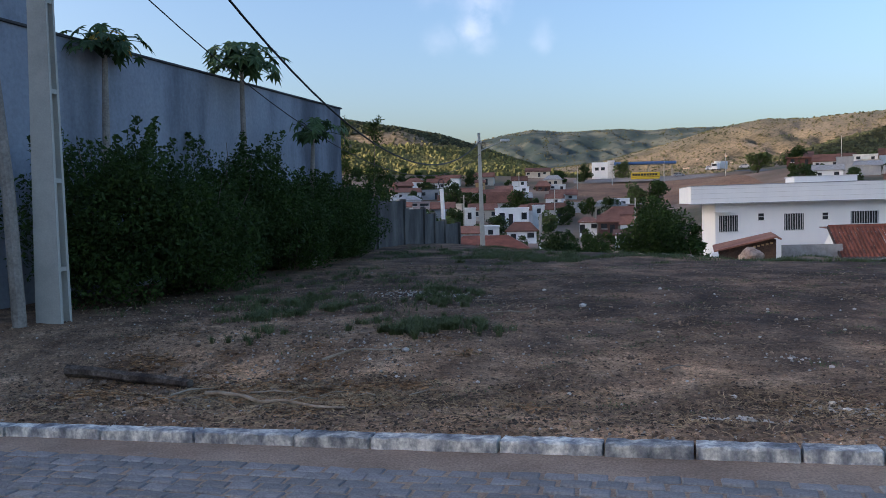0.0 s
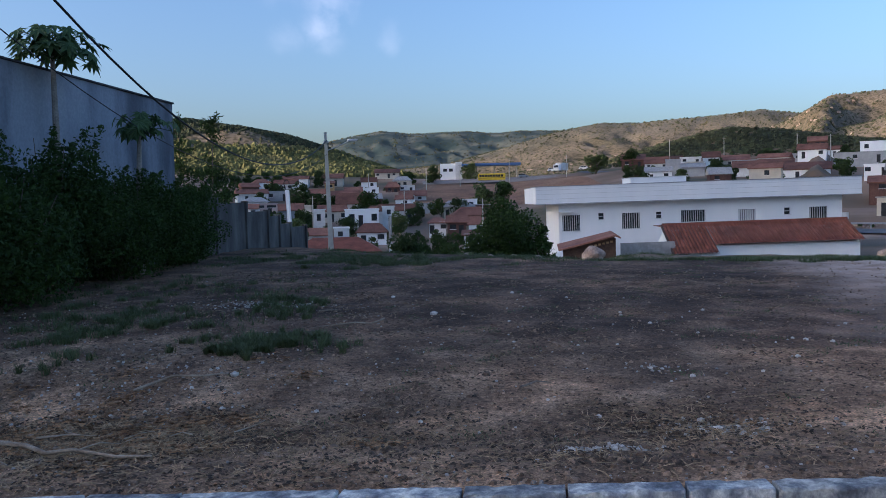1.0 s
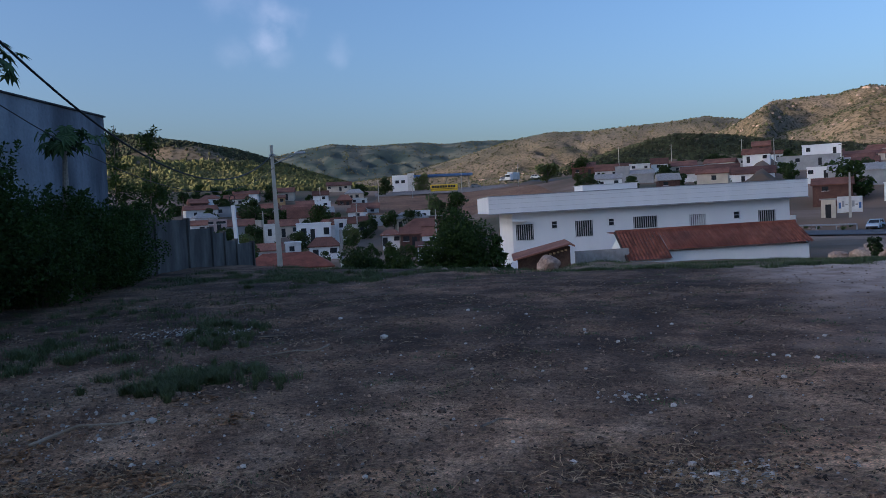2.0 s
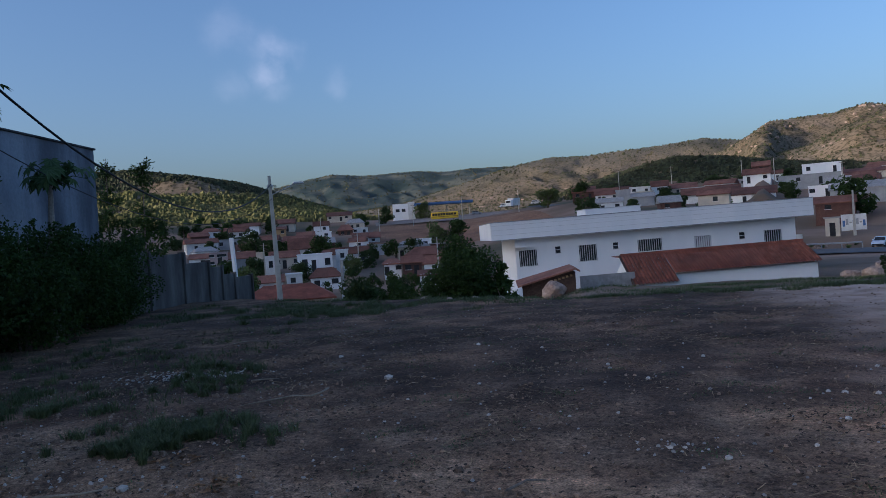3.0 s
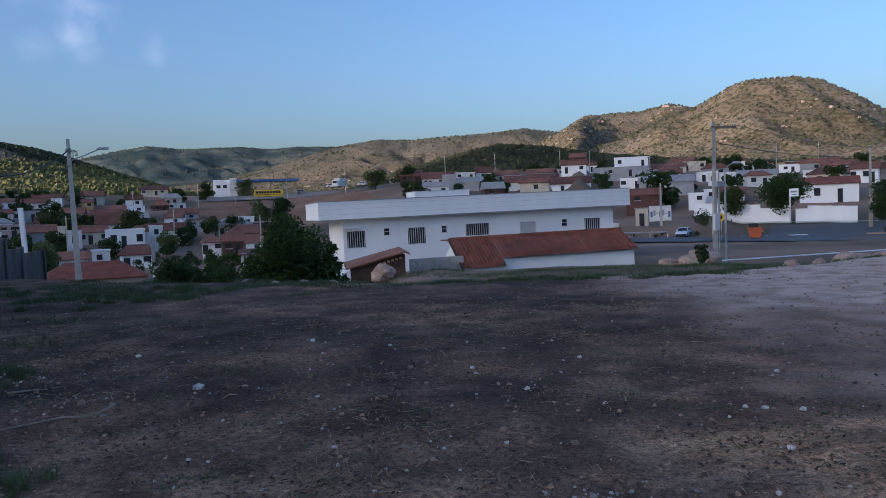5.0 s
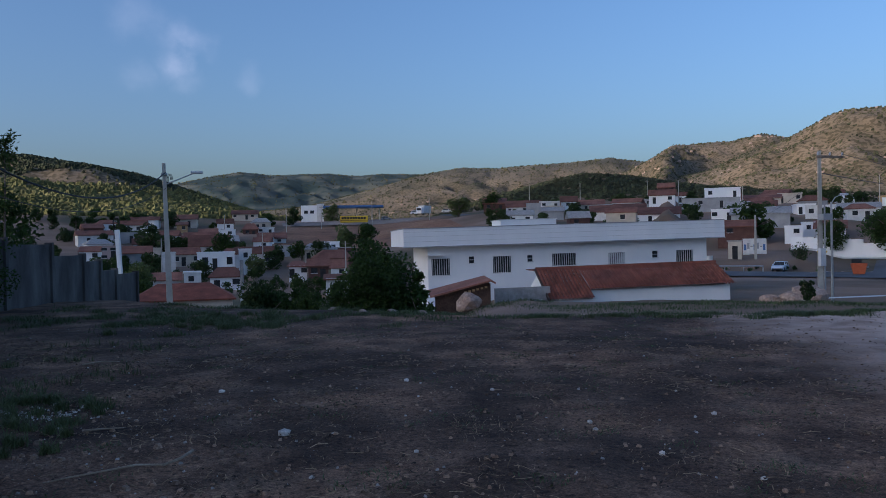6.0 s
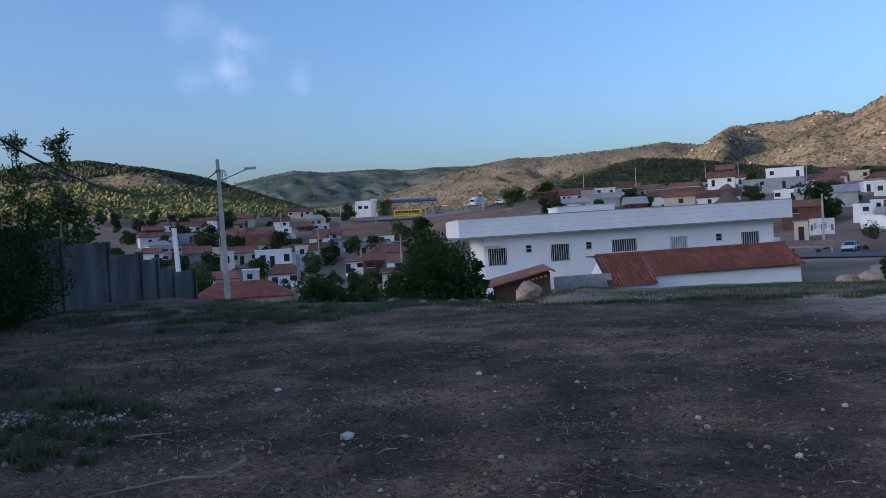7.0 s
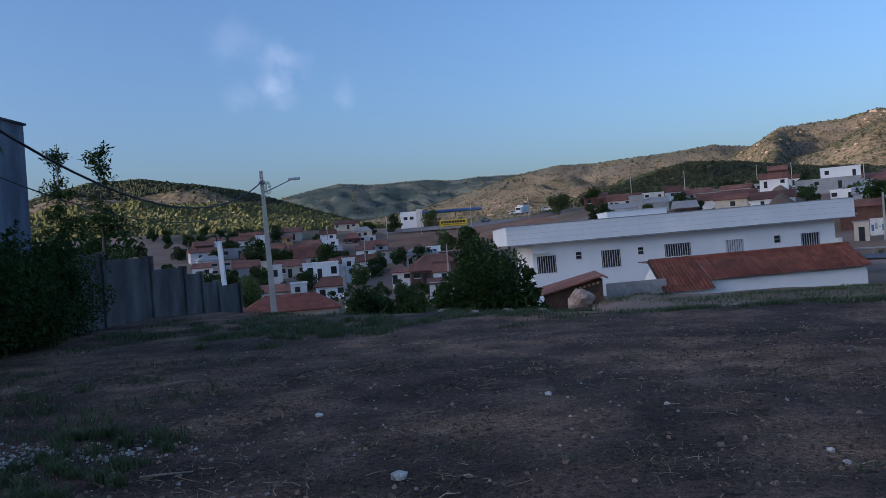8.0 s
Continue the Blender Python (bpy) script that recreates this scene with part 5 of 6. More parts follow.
def dumpster():
    ob = thing("skip_bin", pose(59.7, 105.6, -3.35, 0, 0, -35) @ Matrix.Diagonal((0.85, 0.85, 0.8, 1)), "open orange rubbish skip tipped by the roadside", "bin")
    bm = bmesh.new()
    lo, hi = [(-0.75, -0.6), (0.75, -0.6), (0.75, 0.6), (-0.75, 0.6)], [(-1.15, -0.8), (1.15, -0.8), (1.15, 0.8), (-1.15, 0.8)]
    a, b = [bm.verts.new((*p, 0.05)) for p in lo], [bm.verts.new((*p, 1.75)) for p in hi]
    c, d = [bm.verts.new((p[0] * 0.92, p[1] * 0.92, 0.14)) for p in lo], [bm.verts.new((p[0] * 0.93, p[1] * 0.93, 1.75)) for p in hi]
    bm.faces.new(a[::-1])
    bm.faces.new(c)
    for k in range(4):
        j = (k + 1) % 4
        bm.faces.new((a[k], a[j], b[j], b[k]))
        bm.faces.new((c[j], c[k], d[k], d[j]))
        bm.faces.new((b[k], b[j], d[j], d[k]))
    part("tub", bm, ORANGE, ob)
    part("lid", boxed(-1.1, 0.3, 0.75, 0.82, 1.75, 2.45, bevel=0.02), DARK, ob, "raised dark lid")
    part("lug", boxed(1.0, 1.25, -0.2, 0.2, 1.0, 1.25, bevel=0.03), METAL, ob)


dumpster()


def roadside_blocks():
    ob = thing("painted_wall", pose(57.0, 134.0, -3.5, 0, 0, -24), "low wall with faded blue and white painted patches", "wall")
    part("wall", boxed(0, 3.6, 0, 0.2, 0, 4.9, bevel=0.02), WHITE_OLD, ob)
    for k in range(7):
        part("patch", boxed(0.2 + 0.48 * k, 0.55 + 0.48 * k, -0.012, -0.004, 3.0 + 0.25 * (k % 3), 3.7 + 0.25 * ((k + 1) % 3)), (BLUE, GREY, CONCRETE)[k % 3], ob)
    ob = thing("gatehouse", pose(52.2, 128.4, -3.6, 0, 0, -24), "small unpainted cream gatehouse by the road", "hut")
    part("wall", boxed(0, 2.0, 0, 2.0, 0, 4.6, bevel=0.03), CREAM, ob)
    part("roof", boxed(-0.2, 2.2, -0.2, 2.2, 4.6, 4.8, bevel=0.02), CONCRETE, ob)
    part("doorway", boxed(0.6, 1.4, -0.03, 0, 0.0, 3.9), DARK, ob)
    tagged(part("traffic_island", boxed(66.9, 69.2, 108.2, 109.4, -3.6, -3.3, bevel=0.05), WHITE), "low white concrete traffic island on the asphalt", "traffic island")


roadside_blocks()


def roadside_more():
    """Slim lamp beside the power pole, guard rail, kerbs, median and the stones along the verge."""
    ob = thing("street_lamp", pose(27.75, 54.6, -2.35, 0, 0, 20), "slim grey street lamp beside the power pole", "street lamp")
    bm = bmesh.new()
    tube(bm, [(0, 0, -0.4), (0, 0, 6.2)], [0.09, 0.06], 10)
    part("post", bm, METAL, ob)
    bm = bmesh.new()
    tube(bm, [(0, 0, 6.1), (0.35, 0, 6.5), (0.95, 0, 6.68)], [0.035, 0.03, 0.03], 8)
    part("arm", bm, METAL, ob)
    part("head", boxed(0.85, 1.4, -0.12, 0.12, 6.62, 6.76, bevel=0.05), GRILLE, ob, "pale lamp head")

    ob = thing("guard_rail", pose(0, 0, 0), "low weathered steel guard rail along the highway", "guard rail")
    a, b = Vector((35.0, 128.6, -3.1)), Vector((52.5, 117.2, -3.1))
    d = (b - a).normalized()
    for k in range(9):
        p = a.lerp(b, k / 8)
        part("post", boxed(p.x - 0.07, p.x + 0.07, p.y - 0.07, p.y + 0.07, -3.6, -2.35), CONCRETE, ob)
    bm = bmesh.new()
    tube(bm, [a + Vector((0, 0, 0.62)), b + Vector((0, 0, 0.62))], [0.13, 0.13], 6)
    part("beam", bm, METAL, ob)

    road_strip("kerb_wall", (67.4, 139.0, None), (89.6, 120.6, None), (67.8, 139.5, None), (90.0, 121.1, None), 0.32, WHITE_OLD, "pale kerb along the foot of the white wall")
    road_strip("kerb_side", (57.0, 113.0, None), (63.4, 108.8, None), (57.3, 113.5, None), (63.7, 109.3, None), 0.28, WHITE_OLD, "pale kerb at the corner of the side street")
    ob = tagged(part("median", boxed(-8.5, 8.5, -1.6, 1.6, -0.4, 0.28, bevel=0.08), SAND), "raised earth median with a worn white kerb", "median", kind="structure")
    ob.matrix_basis = pose(82.0, 99.0, float(ground_z(82.0, 99.0)), 0, 0, -35)
    rng = np.random.RandomState(87)
    for k in range(7):
        u, v = rng.uniform(-7.5, 7.5), rng.uniform(-1.0, 1.0)
        p = ob.matrix_basis @ Vector((u, v, 0.26))
        w = rng.uniform(0.6, 1.3)
        tree(p.x, p.y, 0.9 * w, w, "low dusty bush on the road median", 0.0, 260, 0.10, LEAF_FAR, "bush", seed=540 + k, clumps=7, z=p.z)
    # stones heaped along the lot's far edge, to the right of the power pole
    for k in range(24):
        x = rng.uniform(16.5, 25.5)
        rock(x, float(crest(x)) + rng.normal() * 0.4 - 0.5, rng.uniform(0.14, 0.36) * (0.6 + 0.05 * (x - 16)), "rough pinkish stone heaped along the verge", 560 + k, BOULDER, group="stones heaped along the verge", flat=0.7)


def fill_town():
    """The closer-set houses and trees between those above: rows on the slopes, each on its own plot."""
    rng = np.random.RandomState(91)
    taken = [(o.location.x, o.location.y, 6.5) for o in scene.objects if o.name.split(".")[0] in ("house", "filling_station", "bus", "truck", "car")]

    def free(x, y, r):
        if any((x - a) ** 2 + (y - b) ** 2 < (r + q) ** 2 for a, b, q in taken):
            return False
        taken.append((x, y, r))
        return True
    walls = (WHITE, WHITE_OLD, CREAM, WHITE, GREY, BRICK, WHITE_OLD, WHITE)
    words = {WHITE: "white", WHITE_OLD: "faded white", CREAM: "cream", GREY: "grey unpainted", BRICK: "dark brick", PINK: "pinkish"}
    made = 0
    for az0, az1, r0, r1, n in ((9, 20, 178, 300, 24), (3.5, 9, 150, 210, 7), (-37, -7, 195, 330, 34)):
        for _ in range(n * 6):
            az, d = radians(rng.uniform(az0, az1)), rng.uniform(r0, r1)
            x, y = CX - d * math.sin(az), CY + d * math.cos(az)
            if n <= 0 or not free(x, y, 4.0):
                continue
            n -= 1
            k = rng.randint(8)
            roof = ("gable", "gable", "hip", "flat")[rng.randint(4)]
            house(x, y, float(ground_z(x, y)) + 0.1, rng.uniform(4.2, 9.0), rng.uniform(4.5, 7.5), rng.uniform(2.2, 3.2), math.degrees(az) + rng.uniform(-14, 14), roof, rng.uniform(1.0, 1.7), walls[k], TILE_OLD if rng.uniform() < 0.8 else CONCRETE,
                  rng.randint(1, 4), 1, words[walls[k]] + " " + {"gable": "house with a gabled tile roof", "hip": "house with a hipped tile roof", "flat": "flat-roofed block house"}[roof] + " on the town's slope")
    for az0, az1, r0, r1, n in ((2.5, 20, 100, 310, 44), (13, 27, 120, 330, 40), (-37, -6, 165, 330, 44)):
        for _ in range(n * 6):
            az, d = radians(rng.uniform(az0, az1)), rng.uniform(r0, r1)
            x, y = CX - d * math.sin(az), CY + d * math.cos(az)
            if n <= 0 or (-1 < math.degrees(az) < 8 and d > 212) or (9 < math.degrees(az) < 16 and not 172 < d < 235) or (math.degrees(az) > 2 and d < 175 and math.degrees(az) < 9) or not free(x, y, 1.5):
                continue
            n -= 1
            w = rng.uniform(3.0, 6.5)
            tree(x, y, 0.8 * w, w, "bushy dark green tree between the houses", 0.1, 1000, w * 0.062, (LEAF_FAR, LEAF, LEAF, LEAF_FAR)[rng.randint(4)], seed=300 + n + int(r0), clumps=11)
    for az0, az1, r0, r1, n in ((2.5, 9, 92, 170, 26), (9, 20, 120, 300, 60), (-37, -7, 165, 320, 40)):
        for _ in range(n * 5):
            az, d = radians(rng.uniform(az0, az1)), rng.uniform(r0, r1)
            x, y = CX - d * math.sin(az), CY + d * math.cos(az)
            if n <= 0 or not free(x, y, 0.6):
                continue
            n -= 1
            w = rng.uniform(1.6, 3.2)
            tree(x, y, 0.72 * w, w, "low dark yard bush between the houses", 0.0, 420, w * 0.07, (LEAF, LEAF, LEAF_FAR)[n % 3], "bush", seed=700 + n + int(r0), clumps=9)


fill_town()


def town_pole(x, y, height):
    ob = thing("utility_pole", pose(x, y, float(ground_z(x, y))), "slim grey utility pole among the town's houses", "utility pole", "poles of the town")
    bm = bmesh.new()
    tube(bm, [(0, 0, -0.5), (0, 0, height)], [0.15, 0.09], 8)
    part("shaft", bm, POLE_GREY, ob)
    part("crossarm", boxed(-0.7, 0.7, -0.06, 0.06, height - 0.5, height - 0.38, bevel=0.01), WOOD, ob)


for az, dist, tall in ((3.4, 150, 7), (9.0, 178, 8), (15.5, 160, 8), (7.4, 260, 9), (5.0, 292, 8), (1.5, 300, 9), (-2.5, 290, 8), (-9.5, 285, 9), (-13.0, 300, 9), (-17.5, 290, 9), (-19.5, 250, 8), (-23.5, 215, 8), (-31.5, 260, 9), (-34.0, 280, 9), (11.5, 250, 8)):
    town_pole(CX - dist * math.sin(radians(az)), CY + dist * math.cos(radians(az)), tall)


# ---- rocks ----
def rock_mesh(name, r, seed, flat=0.7, sub=2):
    rng = np.random.RandomState(seed)
    sub = 3 if r > 0.4 else sub
    bm = bmesh.new()
    bmesh.ops.create_icosphere(bm, subdivisions=sub, radius=1)
    off = Vector(rng.uniform(-50, 50, 3))
    for v in bm.verts:
        k = 1 + 0.28 * noise.noise(v.co * 1.1 + off) + 0.2 * noise.noise(v.co * 2.7 + off) - 0.12 * abs(noise.noise(v.co * 5.1 + off))
        v.co = Vector((v.co.x * k * r, v.co.y * k * r * 0.85, v.co.z * k * r * flat))
    return bm


def rock(x, y, r, label, seed, material, name="boulder", z=None, flat=0.7, category="rock", group="", sub=2):
    z = float(ground_z(x, y)) + 0.3 * r * flat if z is None else z
    ob = part(name, rock_mesh(name, r, seed, flat, sub), material)
    ob.matrix_basis = pose(x, y, z, 0, 0, seed * 47 % 360)
    return tagged(ob, label, category, group)


rock(4.85, 53.9, 0.85, "pinkish rounded granite boulder", 1, BOULDER, z=-1.9, flat=0.75)
for k, (x, y, r) in enumerate(((20.7, 48.3, 0.55), (23.0, 50.4, 0.75), (24.1, 50.8, 1.25), (25.8, 44.2, 0.5), (30.4, 46.2, 0.7), (31.5, 46.6, 0.6), (34.2, 50.0, 0.8), (28.0, 45.0, 0.45), (36.5, 49.5, 0.7))):
    rock(x, y, r, "rough pinkish boulder along the lot's far edge", 10 + k, BOULDER, group="boulders at the lot's edge")

roadside_more()

# pale stones lying on the lot
STONES = ((-0.61, 13.00, 0.068), (-0.01, 7.10, 0.028), (1.46, 7.27, 0.034), (2.24, 7.03, 0.036), (2.48, 8.63, 0.038), (3.75, 9.53, 0.038), (4.02, 10.59, 0.030), (4.15, 10.52, 0.036), (4.42, 10.42, 0.036),
          (2.51, 11.79, 0.034), (-0.23, 11.68, 0.028), (0.69, 10.47, 0.026), (0.58, 12.20, 0.028), (2.25, 13.09, 0.036), (0.55, 15.36, 0.042), (-1.63, 15.18, 0.045), (3.18, 8.76, 0.026), (2.23, 12.80, 0.032), (3.02, 11.11, 0.028),
          (-2.19, 8.66, 0.055), (2.31, 6.74, 0.045), (2.46, 6.80, 0.032), (2.12, 8.96, 0.028), (2.24, 8.98, 0.022), (1.05, 7.8, 0.022), (-1.0, 7.5, 0.03), (3.5, 13.2, 0.034), (1.5, 14.6, 0.034),
          (2.18, 6.80, 0.028), (-3.0, 7.6, 0.03), (0.9, 9.4, 0.02), (-0.6, 9.2, 0.024), (1.9, 10.1, 0.022), (5.1, 11.9, 0.03))
for k, (x, y, r) in enumerate(STONES):
    rock(x, y, r, "pale loose stone lying on the dry soil", 100 + k, PEBBLE, "stone", flat=0.7, category="stone", group="stones on the lot", sub=1)


for k in range(14):
    u = -5.0 + 0.75 * k + RNG.uniform(-0.2, 0.2)
    rock(u, float(crest(u)) + RNG.uniform(0.2, 1.3), RNG.uniform(0.08, 0.2), "flat dull rubble block along the lot's edge", 400 + k, BOULDER, "rubble_block", flat=0.45, category="rock", group="rubble along the edge")


# ---- dead wood and sticks ----
LOG_BARK = mat("rotten_bark", [(0.045, 0.032, 0.026), (0.10, 0.072, 0.055), (0.19, 0.15, 0.12)], 6.0, 0.95, 0.9, 40, fine=0.4)


def stick(points, radius, material, label, taper=0.4):
    pts = [Vector((x, y, float(ground_z(x, y)) + h)) for x, y, h in points]
    bm = bmesh.new()
    n = len(pts)
    tube(bm, pts, [radius * (1 - (1 - taper) * k / (n - 1)) for k in range(n)], 7)
    return tagged(part("stick", bm, material), label, "stick", "dead sticks")


stick([(-1.28, 12.38, 0.05), (-1.33, 12.20, 0.04), (-1.43, 12.06, 0.03), (-1.62, 11.97, 0.035), (-1.81, 11.86, 0.03), (-2.05, 11.76, 0.03), (-2.2, 11.66, 0.02)], 0.013, PALE_WOOD, "long bleached stick lying on the soil")
stick([(-5.95, 7.32, 0.07), (-5.5, 7.38, 0.085), (-5.1, 7.34, 0.07), (-4.65, 7.38, 0.065), (-4.25, 7.28, 0.05)], 0.072, LOG_BARK, "thick dark fallen log behind the kerb", 0.75)
stick([(-3.72, 6.78, 0.07), (-3.40, 6.52, 0.09), (-3.04, 6.40, 0.06), (-2.75, 6.20, 0.05), (-2.49, 6.14, 0.07), (-2.08, 6.00, 0.04), (-1.84, 6.06, 0.03)], 0.024, PALE_WOOD, "bent bleached branch behind the kerb")
stick([(-4.04, 6.63, 0.05), (-3.98, 6.88, 0.09), (-3.86, 7.16, 0.05)], 0.012, PALE_WOOD, "short bleached stick behind the kerb")
stick([(-3.25, 6.85, 0.05), (-3.0, 6.90, 0.07), (-2.7, 6.84, 0.05)], 0.010, PALE_WOOD, "short bleached stick behind the kerb")
stick([(-3.05, 8.15, 0.03), (-2.75, 8.42, 0.08), (-2.45, 8.50, 0.06), (-2.25, 8.64, 0.04)], 0.016, PALE_WOOD, "forked bleached stick near grass")
stick([(0.80, 8.11, 0.03), (0.95, 8.22, 0.05), (1.09, 8.27, 0.03)], 0.012, WOOD, "thin dark twig on the soil")
stick([(-2.51, 13.25, 0.03), (-2.32, 13.30, 0.04), (-2.16, 13.36, 0.03)], 0.012, PALE_WOOD, "short pale stick on the soil")
stick([(-3.99, 17.2, 0.03), (-3.8, 17.4, 0.05), (-3.6, 17.6, 0.03)], 0.013, PALE_WOOD, "short pale stick on the soil")
for k in range(16):
    u, v, w = RNG.uniform(-3.9, -1.2), RNG.uniform(5.7, 7.3), RNG.uniform(0, 6.28)
    q = RNG.uniform(0.12, 0.35)
    stick([(u, v, 0.03), (u + 0.5 * q * math.cos(w), v + 0.5 * q * math.sin(w), RNG.uniform(0.03, 0.09)), (u + q * math.cos(w + 0.3), v + q * math.sin(w + 0.3), 0.03)], RNG.uniform(0.004, 0.009), PALE_WOOD if k % 3 else WOOD, "thin broken twig in the litter behind the kerb")


# ---- loose cover of the lot ----
def scatter_blades(name, label, spots, material, height, width, seed, lean=0.5):
    """Blades in tufts: each spot is x, y, radius, count."""
    rng = np.random.RandomState(seed)
    P = np.concatenate([np.stack([x + r * rng.normal(size=n) * 0.5, y + r * rng.normal(size=n) * 0.5], 1) for x, y, r, n in spots])
    n = len(P)
    z = ground_z(P[:, 0], P[:, 1])
    a = rng.uniform(0, 2 * math.pi, n)
    h = height * rng.uniform(0.5, 1.3, n)
    q = lean * h * rng.uniform(0.3, 1.4, n)
    w = width * rng.uniform(0.6, 1.3, n)
    base = np.stack([P[:, 0], P[:, 1], z - 0.01], 1)
    s = np.stack([-np.sin(a) * w, np.cos(a) * w, 0 * a], 1)
    mid = base + np.stack([np.cos(a) * q * 0.35, np.sin(a) * q * 0.35, h * 0.6], 1)
    tip = base + np.stack([np.cos(a) * q, np.sin(a) * q, h], 1)
    V = np.stack([base - s, base + s, mid + s * 0.7, mid - s * 0.7, tip], 1).reshape(-1, 3)
    k = np.arange(n) * 5
    me = bpy.data.meshes.new(name)
    me.from_pydata(V.tolist(), [], np.stack([k, k + 1, k + 2, k + 3], 1).tolist() + np.stack([k + 3, k + 2, k + 4], 1).tolist())
    me.materials.append(material)
    return tagged(new(name, me), label, "grass", kind="stuff")


rg = np.random.RandomState(5)
green = [(-5.3, 11.8, 0.55, 1500), (-5.25, 10.85, 0.4, 700), (-4.8, 12.3, 0.5, 900), (-5.9, 12.2, 0.6, 900), (-2.54, 9.92, 0.30, 1300), (-2.35, 10.2, 0.30, 900), (-3.04, 10.6, 0.3, 500), (-1.84, 10.3, 0.22, 500), (-2.06, 10.8, 0.25, 450),
         (-3.05, 12.95, 0.32, 800), (-3.41, 14.4, 0.38, 900), (-3.3, 13.9, 0.3, 600), (-4.4, 9.1, 0.22, 300), (-2.5, 9.55, 0.2, 500), (-1.5, 10.0, 0.18, 200), (-4.1, 23.2, 0.9, 1500), (-3.5, 24.4, 0.9, 1700), (-2.7, 22.9, 0.8, 1400), (-4.0, 24.8, 1.0, 1500),
         (-5.5, 25.5, 1.0, 1100), (-6.8, 26, 0.9, 600), (-1.6, 24.6, 0.9, 900), (-0.5, 24.3, 0.8, 500), (-7.0, 14.5, 0.7, 700), (-6.6, 16.5, 0.7, 600)]
green += [(rg.uniform(-8, -3), rg.uniform(10, 20), 0.25, 60) for _ in range(30)]
scatter_blades("green_grass", "low tufts of green grass on the dry lot", [(x + 1.0 * r * rg.normal(), y + 1.0 * r * rg.normal(), r * rg.uniform(0.12, 0.34), int(0.16 * n)) for x, y, r, n in green for k in range(12)], GRASS, 0.115, 0.004, 41, 0.9)
edge = [(u, float(crest(u)) + rg.uniform(-1.2, 2.2), rg.uniform(0.25, 0.6), rg.randint(80, 460)) for u in rg.uniform(3.5, 17, 80)]
edge += [(rg.uniform(-9, 4), float(crest(rg.uniform(-9, 4)) - rg.uniform(-1, 2)), 0.6, 220) for _ in range(60)]
scatter_blades("weeds", "strip of low green weeds along the lot's far edge", edge, WEED, 0.09, 0.007, 42, 1.2)
straw = [(rg.normal(-2.6, 1.2), rg.normal(6.6, 0.45), 0.22, 45) for _ in range(70)] + [(rg.uniform(-6, 6), rg.uniform(5.4, 16), 0.4, 30) for _ in range(160)]
scatter_blades("dry_straw", "broken dry straw strewn over the soil", straw, STRAW, 0.035, 0.004, 43, lean=3.2)


bank = [(rg.uniform(7, 40), rg.uniform(42, 49), 0.9, 40) for _ in range(300)] + [(rg.normal(5.4, 2.2), rg.normal(53.0, 0.9), 0.5, 40) for _ in range(50)]
scatter_blades("bank_grass", "rough green grass on the bank beyond the lot", bank, WEED, 0.14, 0.012, 47, 1.0)


def litter(name, label, spots, material, length, width, seed):
    """Dry bits lying flat, crossed over one another: each spot is x, y, radius, count."""
    rng = np.random.RandomState(seed)
    P = np.concatenate([np.stack([x + r * rng.normal(size=n) * 0.6, y + r * rng.normal(size=n) * 0.6], 1) for x, y, r, n in spots])
    P = P[P[:, 1] > 5.08]
    n = len(P)
    a, tilt = rng.uniform(0, 2 * math.pi, n), rng.normal(size=n) * 0.14
    L, W = length * rng.uniform(0.35, 1.5, n) / 2, width * rng.uniform(0.6, 1.4, n) / 2
    bend = rng.normal(size=n) * 0.25 * L
    c = np.stack([P[:, 0], P[:, 1], ground_z(P[:, 0], P[:, 1]) + 0.006 + 0.012 * rng.uniform(size=n)], 1)
    d = np.stack([np.cos(a) * L, np.sin(a) * L, tilt * L], 1)
    e = np.stack([-np.sin(a) * W, np.cos(a) * W, 0.3 * W], 1)
    o = np.stack([-np.sin(a) * bend, np.cos(a) * bend, 0.004 + 0 * a], 1)
    V = np.stack([c - d - e, c - d + e, c + o - e, c + o + e, c + d - e, c + d + e], 1).reshape(-1, 3)
    k = np.arange(n) * 6
    me = bpy.data.meshes.new(name)
    me.from_pydata(V.tolist(), [], np.concatenate([np.stack([k, k + 2, k + 3, k + 1], 1), np.stack([k + 2, k + 4, k + 5, k + 3], 1)]).tolist())
    me.materials.append(material)
    return tagged(new(name, me), label, "litter", kind="stuff")


rl = np.random.RandomState(15)
near = [(rl.normal(-2.6, 1.3), rl.normal(6.6, 0.45), 0.30, 40) for _ in range(60)] + [(rl.normal(2.2, 0.7), rl.normal(7.0, 0.35), 0.30, 30) for _ in range(30)]
wide = [(rl.uniform(-7, 7), 5.2 + 15 * rl.uniform() ** 1.7, 0.5, 30) for _ in range(270)]
litter("straw_litter", "dry straw and stalks littering the soil", near + [(rl.normal(-3.0, 0.9), rl.normal(6.75, 0.35), 0.22, 60) for _ in range(40)] + wide, STRAW, 0.12, 0.007, 61)
DEAD_LEAF = mat("dead_leaf", [(0.045, 0.030, 0.020), (0.13, 0.080, 0.048)], 5.0, 0.9, 0.1, 40, fine=0.3, islands=0.5)
litter("leaf_litter", "dark dead leaves and crumbs over the soil", [(x, y, 1.3 * r, int(2.0 * n)) for x, y, r, n in wide] + near, DEAD_LEAF, 0.034, 0.017, 62)
RUSSET = mat("russet_leaf", [(0.17, 0.080, 0.032), (0.38, 0.20, 0.090)], 5.0, 0.9, 0.1, 40, fine=0.3, islands=0.5)
